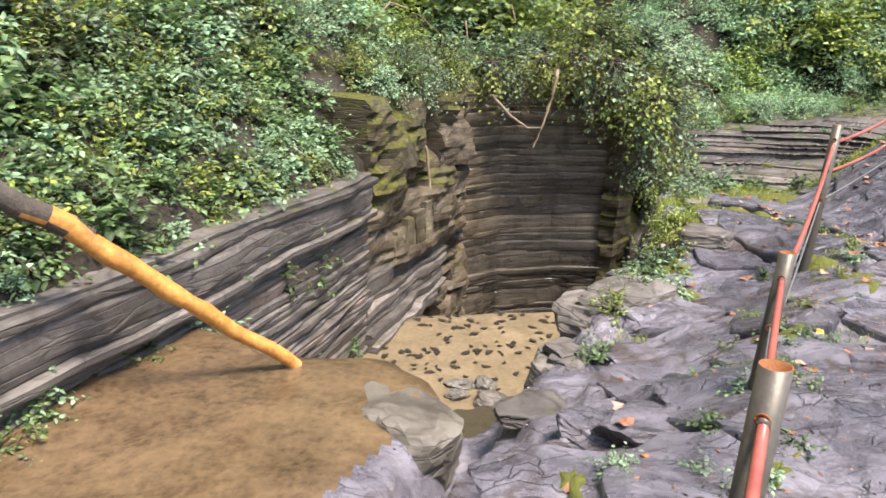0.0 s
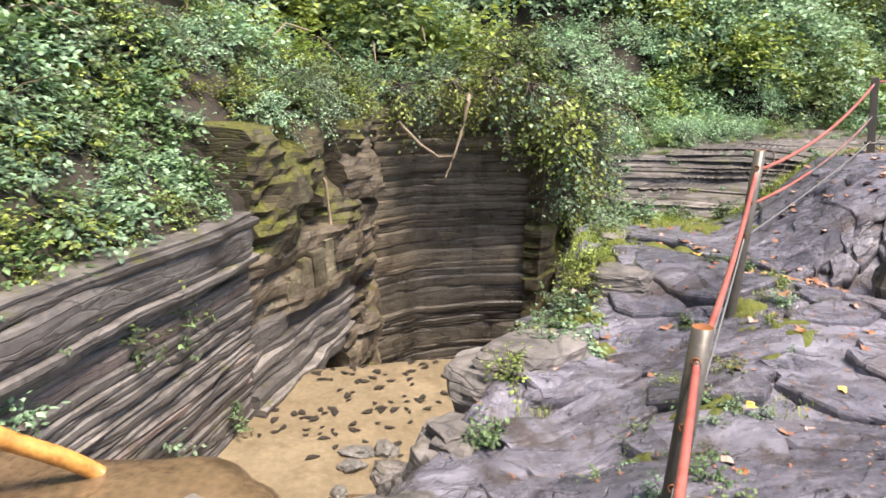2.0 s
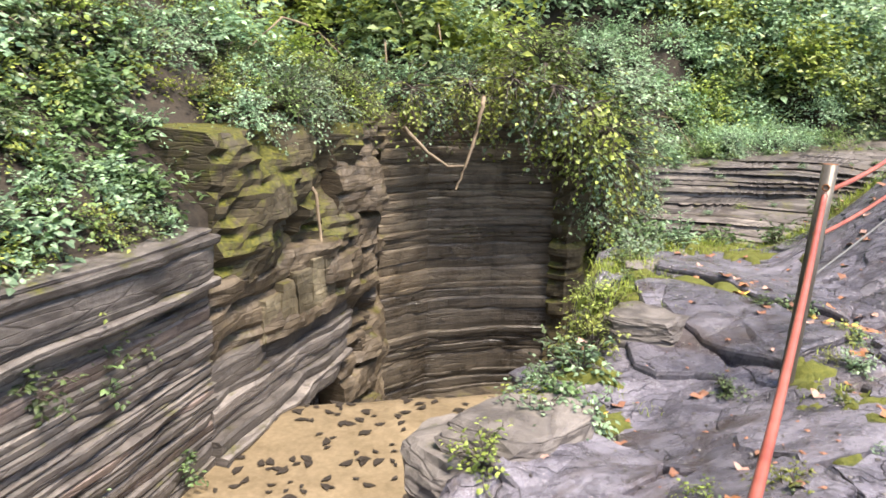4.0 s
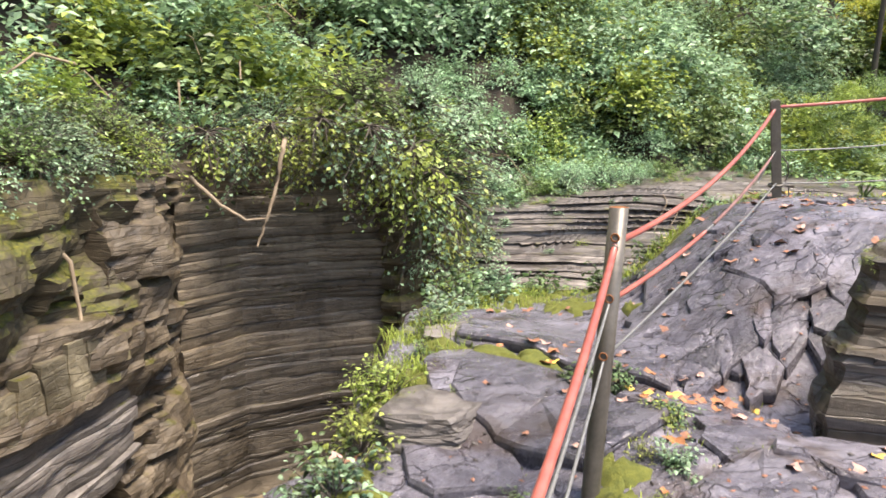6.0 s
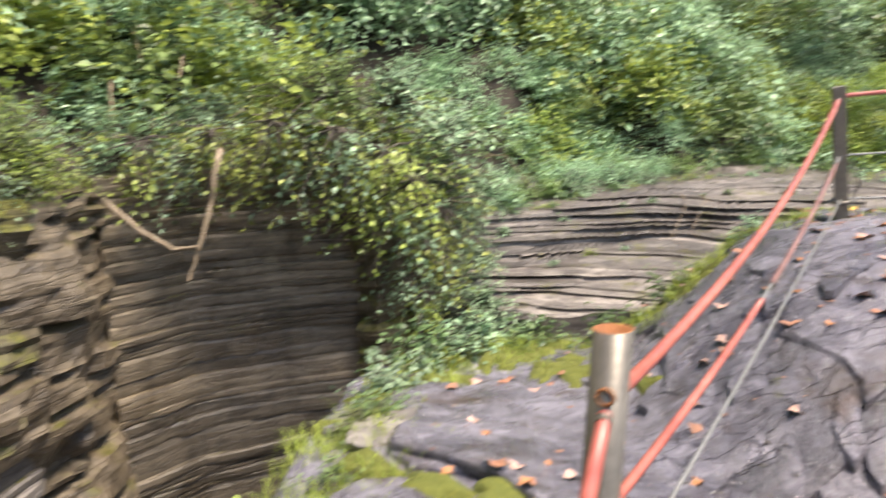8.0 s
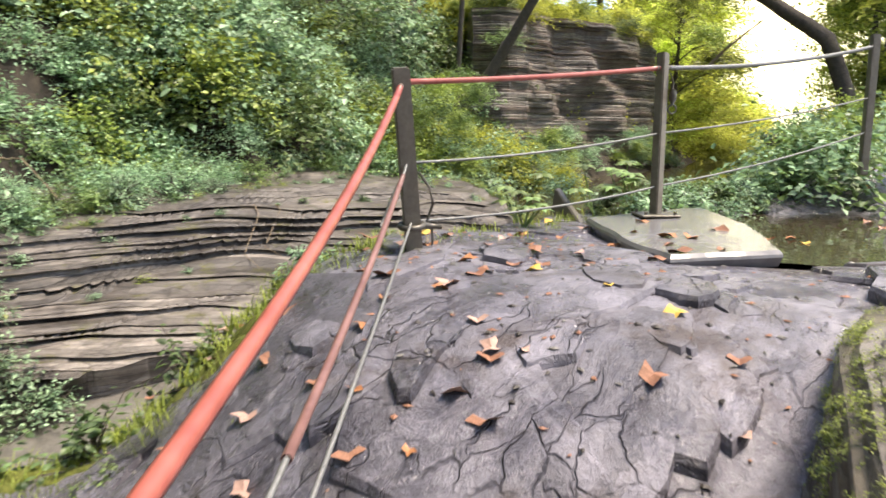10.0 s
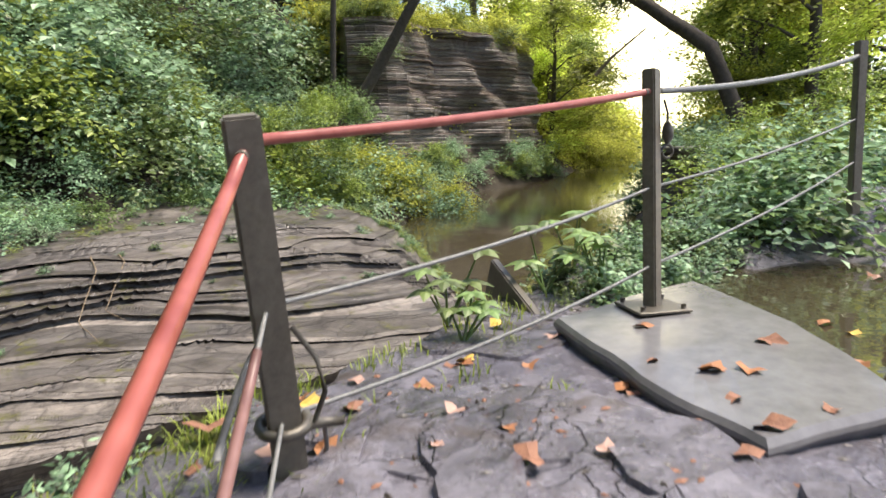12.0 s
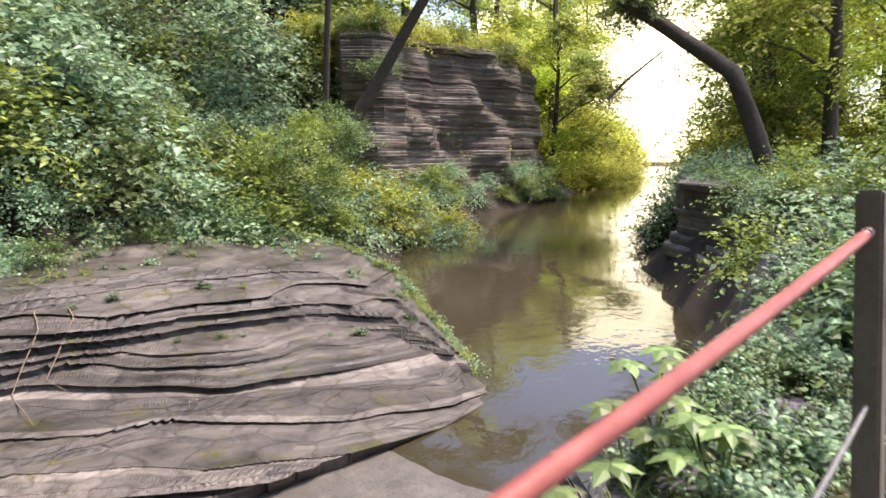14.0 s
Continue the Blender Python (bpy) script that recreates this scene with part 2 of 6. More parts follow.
M_BARK = plain("bark", (0.03, 0.025, 0.02), (0.12, 0.1, 0.08), 9.0, 0.9, relief=0.9)
M_ROOT = plain("pale_root", (0.12, 0.085, 0.05), (0.3, 0.235, 0.16), 12.0, 0.8)
M_LOG = plain("peeled_log", (0.2, 0.075, 0.015), (0.72, 0.36, 0.09), 4.0, 0.45)
M_POST = plain("dull_galvanised_steel", (0.105, 0.092, 0.072), (0.22, 0.196, 0.155), 7.0, 0.5, 0.2, relief=0.1)
M_PIPE = plain("weathered_steel", (0.06, 0.054, 0.045), (0.135, 0.122, 0.1), 7.0, 0.42, 0.3, relief=0.1)
M_RUST = plain("rusted_steel", (0.12, 0.04, 0.015), (0.3, 0.12, 0.04), 20.0, 0.8)
M_HOSE = plain("faded_red_hose", (0.17, 0.03, 0.022), (0.42, 0.13, 0.1), 2.2, 0.36, relief=0.1)
M_HOSE_WORN = plain("worn_brown_hose", (0.09, 0.035, 0.03), (0.24, 0.13, 0.115), 3.0, 0.45, relief=0.1)
M_CABLE = plain("steel_cable", (0.1, 0.1, 0.095), (0.27, 0.27, 0.26), 60.0, 0.5, 0.5)


def water_material():
    m, nt, b = mat_base("stream_water", 0.03, 0, 0.8)
    pos, _ = world_pos(nt)
    b.inputs["Base Color"].default_value = (0.05, 0.042, 0.026, 1)
    bump(nt, b, noise_at(nt, pos, 2.2, 3.0), 0.13, 0.05)
    return m


M_WATER = water_material()


# ---- mesh helpers ----
def mesh_from(name, verts, faces, material, smooth=False):
    me = bpy.data.meshes.new(name)
    me.from_pydata([tuple(map(float, v)) for v in verts], [], faces)
    me.materials.append(material)
    if smooth:
        me.polygons.foreach_set("use_smooth", [True] * len(me.polygons))
    me.update()
    return me


def part(name, me, parent=None, label=""):
    ob = new(name, me)
    ob.parent = parent
    if label:
        ob["label"] = label
    return ob


def tube(points, radii, sides=8, caps=True):
    """Verts and faces of a tapering tube along points."""
    pts = [Vector(p) for p in points]
    verts, faces = [], []
    up = Vector((0.13, 0.31, 0.94))
    for i, p in enumerate(pts):
        d = (pts[min(i + 1, len(pts) - 1)] - pts[max(i - 1, 0)]).normalized()
        a = d.cross(up if abs(d.dot(up)) < 0.95 else Vector((1, 0, 0))).normalized()
        b = d.cross(a)
        for k in range(sides):
            w = 2 * math.pi * k / sides
            verts.append(p + radii[i] * (math.cos(w) * a + math.sin(w) * b))
    for i in range(len(pts) - 1):
        for k in range(sides):
            q = (k + 1) % sides
            faces.append((i * sides + k, i * sides + q, (i + 1) * sides + q, (i + 1) * sides + k))
    if caps:
        faces.append(tuple(range(sides)))
        faces.append(tuple((len(pts) - 1) * sides + k for k in range(sides - 1, -1, -1)))
    return verts, faces


def tube_mesh(name, points, radii, material, sides=8):
    if not isinstance(radii, (list, tuple)):
        radii = [radii] * len(points)
    return mesh_from(name, *tube(points, radii, sides), material, True)


def n3(x, y, z=0.0):
    return noise.noise(Vector((x, y, z)))


# ---- the lie of the land ----
# foot of the banks: x, y, height of the rim over it, first slope, its width, second slope
LEFT = [(-4.4, -3, -0.2, 0.75, 3, 1.1), (-3.1, 1, -0.2, 0.75, 3, 1.1), (-2.3, 4.2, -0.3, 0.7, 3, 1.1), (-0.9, 9.6, -0.42, 0.9, 3, 1.1),
        (-0.7, 11.0, 0.3, 0.8, 3, 1.1), (-0.2, 12.8, 0.5, 0.7, 3, 1.1), (0.35, 15.3, 0.5, 0.7, 3, 1.1), (2.1, 16.1, 0.45, 0.7, 3, 1.1),
        (3.9, 16.6, 0.2, 0.6, 3, 1.0), (4.9, 18.0, -1.6, 0.6, 3, 0.8), (6.2, 17.3, -2.7, 0.36, 5.4, 0.8), (8, 16.6, -2.7, 0.36, 5.6, 0.8),
        (11, 16, -2.5, 0.34, 5.6, 0.8), (13.6, 14.8, -2.5, 0.34, 5.6, 0.8), (15.6, 17.6, -2.3, 0.34, 5, 0.8), (17.6, 20.2, -1.0, 0.4, 4, 0.7), (21, 22.5, -0.6, 0.3, 3, 0.8),
        (26, 25.2, -0.4, 0.5, 2, 1.0), (32, 26.0, -0.4, 0.5, 2, 1.0), (38, 27.4, -0.3, 0.5, 3, 0.8), (80, 42, -0.2, 0.4, 3, 0.6), (130, 62, -0.2, 0.4, 3, 0.6)]
RIGHT = [(-1.2, -3), (-0.5, 0), (0.3, 2.3), (0.66, 3.3), (1.1, 4.2), (1.5, 5.8), (2.0, 6.95), (2.5, 8.15), (3.0, 9.35), (3.45, 10.45), (4.3, 11.2),
         (5.3, 11.05), (6.2, 10.85), (7.2, 10.7), (8.5, 10.9), (9.6, 11.1), (11.8, 11.2), (14.7, 11.7), (18, 12.6), (21, 14.9), (27, 17), (31, 18.5), (80, 34), (130, 52)]
BLOCK = [(7.9, 8.75), (5.0, 7.4), (7.3, 6.0)]


def side_of(line, X, Y):
    """Distance from a polyline (positive to its left as one goes along it) and the share of each of its further numbers."""
    best = np.full(X.shape, 1e9)
    sign = np.ones(X.shape)
    last = np.zeros(X.shape)
    extra = [np.zeros(X.shape) for _ in line[0][2:]]
    for a, b in zip(line, line[1:]):
        dx, dy = b[0] - a[0], b[1] - a[1]
        t = np.clip(((X - a[0]) * dx + (Y - a[1]) * dy) / (dx * dx + dy * dy), 0, 1)
        ex, ey = X - a[0] - t * dx, Y - a[1] - t * dy
        d = np.hypot(ex, ey)
        perp = (dx * (Y - a[1]) - dy * (X - a[0])) / math.hypot(dx, dy)
        near = d < best - 1e-6
        tie = (np.abs(d - best) <= 1e-6) & (np.abs(perp) > np.abs(last))
        best = np.where(near, d, best)
        sign = np.where(near | tie, np.where(perp >= 0, 1.0, -1.0), sign)
        last = np.where(near | tie, perp, last)
        for k in range(len(extra)):
            extra[k] = np.where(near, a[2 + k] + t * (b[2 + k] - a[2 + k]), extra[k])
    return best * sign, extra


def smooth(a, b, v):
    t = np.clip((v - a) / (b - a), 0, 1)
    return t * t * (3 - 2 * t)


def fbm(X, Y, scale, seed=0.0, octaves=4):
    out = np.zeros(X.shape)
    rng = np.random.RandomState(int(seed * 10) + 5)
    for o in range(octaves):
        f = scale * 1.9 ** o
        for _ in range(3):
            a, p = rng.uniform(0, 2 * math.pi), rng.uniform(0, 6.28, 2)
            u, v = X * math.cos(a) + Y * math.sin(a), Y * math.cos(a) - X * math.sin(a)
            out += np.sin(u * f + p[0] + 1.3 * np.sin(v * f * 0.7 + p[1])) * 0.55 ** o / 3
    return out


def terrace(Z, step, sharp=0.8):
    k = np.floor(Z / step)
    f = Z / step - k
    return step * (k + (1 - sharp) * f + sharp * smooth(0.72, 1.0, f))


def bed_height(X, Y):
    z = np.interp(X, [-1, 3, 4.5, 8, 11, 13, 20, 37, 80], [-2.6, -2.6, -2.6, -2.2, -1.75, -1.6, -1.1, -0.7, 0.2])
    lip = smooth(5.9, 5.2, Y + 0.5 * np.maximum(X, -1.5) + 0.15 * fbm(X, Y, 2.5, 3))
    lip = lip * smooth(0.5, 0.1, X - 0.1 * (Y - 4) + 0.1 * fbm(X, Y, 3, 4))
    low = -1.7 - 1.05 * smooth(5.2, 8.0, Y) + 0.05 * smooth(9.0, 10.5, Y) - 1.8 * smooth(10.9, 13.2, Y - 0.2 * X)
    z = np.where(X < 4.3, low, z)
    z = z * (1 - lip) + lip * (-1.0 + 0.04 * fbm(X, Y, 1.5, 2))
    return z + 0.03 * fbm(X, Y, 1.7, 1)


def path_height(X, Y):
    u, v = 0.56 * X + 0.83 * Y, 0.83 * X - 0.56 * Y
    w = u + 0.2 * fbm(X, Y, 1.6, 6)
    rise = np.interp(u, [9.2, 9.88, 10.26, 10.6, 11.05, 11.5, 11.8, 12.6], [0, 0.12, 0.23, 0.41, 0.5, 0.54, 0.6, 0.7]) + 0.04 * smooth(9.9, 9.96, w) + 0.04 * smooth(10.9, 10.96, w)
    rise = rise + 0.24 * smooth(0.1, 1.2, v) * smooth(10.4, 11.8, u)
    z = -0.52 + rise * smooth(-1.5, -0.1, v) + 0.04 * smooth(6.0, 2.0, u) - 0.3 * smooth(-0.5, -1.5, v) * smooth(8.6, 6.8, u)
    z = z + 0.05 * terrace(fbm(X, Y, 1.1, 7) * 3, 1.0, 0.9) / 2 + 0.012 * fbm(X, Y, 9, 8)
    z = z + 0.045 * terrace(fbm(X, Y, 2.1, 17) * 2.2, 1.0, 0.93) * smooth(11, 9.5, u)
    seat = smooth(2.6, 1.15, np.hypot((X - 8.3) / 1.45, (Y - 9.45) / 1.1))
    z = z + seat * (0.41 - z)
    db = side_of(BLOCK, X, Y)[0]
    top = -0.5 + 0.7 * smooth(0.3, 0.45, db) + 0.35 * smooth(0.5, 1.4, db)
    z = np.maximum(z, np.where(db > 0.3, top + 0.03 * fbm(X, Y, 3, 15), -9.0))
    pool = smooth(1.75, 0.75, np.hypot((X - 10.2) / 1.5, (Y - 9.2) / 0.9))
    z = z - pool * np.maximum(z - 0.24, 0)
    hill = 0.4 * np.maximum(v - 3.8 - 0.1 * np.maximum(u - 12, 0), 0) * smooth(2, 8, u) + 0.5 * np.maximum(v - 2.5, 0) * smooth(8, 3, u)
    return z + hill * (0.12 + 0.88 * smooth(15, 9, X)) - 0.5 * smooth(14, 17, X)


def land(X, Y):
    dl, (rim, s1, w1, s2) = side_of(LEFT, X, Y)
    dr = -side_of(RIGHT, X, Y)[0]
    bed = bed_height(X, Y)
    wob = 0.18 * fbm(X, Y, 1.3, 9)
    up = rim + s1 * np.clip(dl, 0, w1) + s2 * np.maximum(dl - w1, 0)
    gentle = smooth(-0.9, -1.4, rim)
    up = up + 0.12 * fbm(X, Y, 1.2, 11) * (1 - gentle) + gentle * (terrace(up + 0.1 * fbm(X, Y, 0.5, 12), 0.17) - up)
    z = np.where(dl > 0, up, bed)
    ph = path_height(X, Y)
    cover = smooth(-0.75, 0.02, dr + wob)
    flank = terrace(bed + (ph - bed) * cover + 0.05 * fbm(X, Y, 3, 13), 0.21, 0.7)
    flank = np.where(dr > 0.15, ph, flank)
    return np.where((dl <= 0) & (dr > -1.4), np.maximum(flank, bed), z)


NX, NY = np.meshgrid(np.linspace(-6, 15, 351), np.linspace(-3, 23, 434))
NZ = land(NX, NY)


def height_at(x, y):
    """Height of the ground, from the fine grid near the path and worked out anew elsewhere."""
    i, j = (x + 6) / 0.06, (y + 3) * 433 / 26
    if 0 <= i < 350 and 0 <= j < 433:
        a, b = int(i), int(j)
        f, g = i - a, j - b
        return float((NZ[b, a] * (1 - f) + NZ[b, a + 1] * f) * (1 - g) + (NZ[b + 1, a] * (1 - f) + NZ[b + 1, a + 1] * f) * g)
    return float(land(np.array([[x]]), np.array([[y]]))[0, 0])


def ground_sheet(name, X, Y, Z, pick, material):
    m, n = X.shape
    verts = np.stack([X, Y, Z], -1).reshape(-1, 3)
    faces = []
    for j in range(m - 1):
        for i in range(n - 1):
            if pick[j, i]:
                k = j * n + i
                faces.append((k, k + 1, k + n + 1, k + n))
    used = sorted({v for f in faces for v in f})
    back = {v: i for i, v in enumerate(used)}
    me = mesh_from(name, verts[used], [tuple(back[v] for v in f) for f in faces], material, True)
    return me
# ---- ground, by what it is made of ----
NDL = side_of([p[:2] for p in LEFT], NX, NY)[0]
NDR = -side_of(RIGHT, NX, NY)[0]
on_slope = NDL > 0
on_path = ~on_slope & (NDR > -1.0)
on_bed = ~on_slope & ~on_path
in_alcove = on_bed & (NX < 4.4) & (NY > 11.9)
in_pool = on_bed & (NX < 3.5) & (NY > 7.6 + 0.3 * np.sin(3 * NX)) & ~in_alcove
in_river = on_bed & (NX >= 3.5) & ~in_alcove
ground = tagged(new("ground", ground_sheet("ground", NX, NY, NZ, on_slope, M_SOIL)), "steep forest soil with roots and leaf litter", "ground", kind="structure")
pavement = tagged(new("pavement", ground_sheet("pavement", NX, NY, NZ, on_path, M_PATH)), "wet grey shale ledge worn into a footpath", "path", kind="structure")
tagged(new("streambed", ground_sheet("streambed", NX, NY, NZ, on_bed & ~in_pool & ~in_river & ~in_alcove, M_BED)), "smooth brown bedrock under a film of water", "streambed", kind="structure")
tagged(new("streambed", ground_sheet("streambed", NX, NY, NZ, in_pool, M_SAND)), "pale sandy bed strewn with dark leaves", "streambed", kind="structure")
tagged(new("streambed", ground_sheet("streambed", NX, NY, NZ, in_river, M_GRAVEL)), "grey gravelly streambed", "streambed", kind="structure")
# The floor takes the dark shale tone to carry the alcove's shade.
tagged(new("streambed", ground_sheet("streambed", NX, NY, NZ, in_alcove, M_DARK)), "wet rock floor of the alcove, coloured dark for its shade", "streambed", kind="structure")
FX, FY = np.meshgrid(np.linspace(-60, 90, 201), np.linspace(-60, 90, 201))
FZ = land(FX, FY)
far_pick = ~((FX > -6.6) & (FX < 14.2) & (FY > -3.6) & (FY < 22.2))
tagged(new("ground", ground_sheet("far_ground", FX, FY, FZ - 0.03, far_pick, M_SOIL)), "wooded gorge slopes with leaf litter", "ground", kind="structure")


def strata_wall(name, line, z0, z1, materials, label, seed, thick=(0.05, 0.16), depth=0.12, lean=0.0, tilt=0.0, back=0.6, step=0.2, rough=0.1, ledge=0.0, taper=None):
    """A rock wall of many thin beds, each a piece of its own."""
    rng = random.Random(seed)
    root = tagged(new(name), label, "rock wall", kind="structure")
    z, k = z0, 0
    while z < z1 - 0.01:
        way = taper(z) if taper else line
        pts = []
        for a, b in zip(way, way[1:]):
            n = max(2, int(math.hypot(b[0] - a[0], b[1] - a[1]) / step))
            pts += [(a[0] + (b[0] - a[0]) * i / n, a[1] + (b[1] - a[1]) * i / n) for i in range(n)]
        pts.append(way[-1])
        t = min(rng.uniform(*thick) * (2.0 if rng.random() < 0.15 else 1.0), z1 - z + 0.02)
        off = rng.uniform(-1, 1) * depth * (0.6 if rng.random() < 0.7 else 1.3)
        zq = ledge * math.floor(z / ledge + 0.3 * math.sin(z * 7)) if ledge else z
        verts, faces = [], []
        L = 0.0
        for i, p in enumerate(pts):
            q0, q1 = pts[max(i - 1, 0)], pts[min(i + 1, len(pts) - 1)]
            d = Vector((q1[0] - q0[0], q1[1] - q0[1])).normalized()
            nrm = Vector((d.y, -d.x))
            L += math.hypot(p[0] - q0[0], p[1] - q0[1])
            chip = 0.14 * max(0.0, n3(L * 1.9, k * 5.7, seed + 1) - 0.12)
            o = off + 0.05 * n3(L * 1.6, k * 3.1, seed) + rough * n3(L * 0.55, zq * 0.8, seed + 7) + lean * (z1 - zq) - chip
            o1 = o + 0.02 * n3(L * 5, k * 2.0, seed + 3)
            zz = z + tilt * L + 0.015 * n3(L * 0.8, k, seed)
            zt = zz + t
            for (w, h) in ((-back, zz), (o1 - 0.015, zz), (o, zz + 0.25 * t), (o + 0.006, zt - 0.2 * t), (o - 0.02, zt), (-back, zt)):
                verts.append((p[0] + nrm.x * w, p[1] + nrm.y * w, h))
        for i in range(len(pts) - 1):
            for c in range(5):
                a = i * 6 + c
                faces.append((a, a + 6, a + 7, a + 1))
        faces.append(tuple(range(6)))
        faces.append(tuple((len(pts) - 1) * 6 + c for c in range(5, -1, -1)))
        part("rock_bed", mesh_from("rock_bed", verts, faces, materials(z, k, rng)), root)
        z += t * 0.97
        k += 1
    return root


def lumpy_wall(name, line, z0, z1, mat, label, seed, amp=0.3, back=0.8, step=0.07, joints=0.5, round_top=0.3):
    """A rock face of blocks and bulges, with open joints and bedding cracks."""
    pts = []
    for a, b in zip(line, line[1:]):
        n = max(2, int(math.hypot(b[0] - a[0], b[1] - a[1]) / step))
        pts += [(a[0] + (b[0] - a[0]) * i / n, a[1] + (b[1] - a[1]) * i / n) for i in range(n)]
    pts.append(line[-1])
    rows = int((z1 - z0) / step)
    verts, faces = [], []
    L = 0.0
    for i, p in enumerate(pts):
        q0, q1 = pts[max(i - 4, 0)], pts[min(i + 4, len(pts) - 1)]
        d = Vector((q1[0] - q0[0], q1[1] - q0[1])).normalized()
        nrm = Vector((d.y, -d.x))
        if i:
            L += math.hypot(p[0] - pts[i - 1][0], p[1] - pts[i - 1][1])
        verts.append((p[0] - nrm.x * back, p[1] - nrm.y * back, z0))
        for j in range(rows + 1):
            f = j / rows
            z = z0 + (z1 - z0) * f
            bed = math.floor((z + 0.12 * n3(L * 0.5, z * 0.6, seed)) / 0.33)
            blk = math.floor((L + 0.2 * n3(z, seed, 1) + 0.37 * bed) / 0.55)
            o = amp * n3(L * 0.9, z * 1.1, seed) + 0.45 * amp * n3(bed * 7.3, blk * 3.7, seed) + 0.14 * amp * n3(L * 4, z * 7, seed + 2) + 0.06 * amp * n3(L * 11, z * 16, seed)
            crack = abs(n3(L * 0.4 + bed, z * 2.6, seed + 5))
            o -= joints * 0.25 * max(0.0, 0.09 - crack) / 0.09
            o -= round_top * max(0.0, f - 0.86) ** 2 * 40 * 0.3
            verts.append((p[0] + nrm.x * o, p[1] + nrm.y * o, z + 0.03 * n3(L * 3, z * 3, 9)))
        verts.append((p[0] - nrm.x * back, p[1] - nrm.y * back, z1 + 0.05))
    m = rows + 3
    for i in range(len(pts) - 1):
        for j in range(m - 1):
            a = i * m + j
            faces.append((a, a + m, a + m + 1, a + 1))
    faces.append(tuple(range(m)))
    faces.append(tuple((len(pts) - 1) * m + j for j in range(m - 1, -1, -1)))
    return tagged(new(name, mesh_from(name, verts, faces, mat, False)), label, "rock wall", kind="structure")


LEFT_WALL = [(-4.2, -3), (-2.9, 1), (-2.1, 4.2), (-0.62, 9.65)]
strata_wall("wall_left", [(x - 0.1, y) for x, y in LEFT_WALL], -2.9, -0.86, lambda z, k, r: M_PINK if r.random() < 0.3 else M_WALL, "grey and pink layered shale wall, damp at its foot", 3, (0.03, 0.11), 0.03, rough=0.06)
strata_wall("wall_left_ledge", LEFT_WALL, -0.83, -0.3, lambda z, k, r: M_WALL, "jutting grey ledge over the layered shale wall", 13, (0.06, 0.16), 0.05, rough=0.12, back=1.0)
strata_wall("wall_corner", [(-0.72, 9.6), (-0.25, 11.2), (0.2, 12.9)], -2.9, -1.75, lambda z, k, r: M_WALL, "grey broken shale at the foot of the corner", 4, (0.06, 0.2), 0.06, rough=0.3)
lumpy_wall("wall_corner_block", [(-0.75, 9.7), (-0.3, 11.0), (0.1, 12.0), (0.3, 12.9)], -1.8, -0.88, M_TAN, "tan blocky rock corner with pale faces", 24, 0.24, joints=0.7)
lumpy_wall("wall_mossy", [(-0.75, 10.0), (-0.35, 11.3), (0.0, 12.5), (0.25, 13.0)], -1.0, 0.6, M_MOSSY, "bluff of rock thick with yellow-green moss", 5, 0.42)
lumpy_wall("wall_cleft", [(0.1, 12.6), (0.6, 13.5), (0.55, 14.3), (0.5, 15.2)], -4.5, 0.55, M_TAN, "brown jointed rock beside a dark cleft", 6, 0.28, joints=0.8)
# Below -2.5 the beds are darker: alcove shade put into the colour.
strata_wall("wall_alcove", [(0.5, 14.7), (1.3, 15.5), (2.5, 15.85), (3.85, 15.95)], -4.5, 0.7, lambda z, k, r: (M_DARK if r.random() < 0.65 else M_WALL) if z < -2.5 else M_BROWN, "wet layered shale at the back of the alcove, its foot coloured dark for shade", 7, (0.03, 0.2), 0.06, rough=0.16)
lumpy_wall("wall_pillar", [(3.55, 15.85), (3.85, 15.65), (4.1, 15.85), (4.9, 17.8)], -4.5, 0.5, M_MOSSY, "mossy rock pillar at the end of the alcove", 8, 0.22)

def polyline_at(line, f):
    """The place a share f of the way along a line of places."""
    seg = [math.dist(a[:2], b[:2]) for a, b in zip(line, line[1:])]
    d = f * sum(seg)
    for a, b, s in zip(line, line[1:], seg):
        if d <= s or b is line[-1]:
            g = min(1.0, d / s)
            return [p + (q - p) * g for p, q in zip(a, b)]
        d -= s


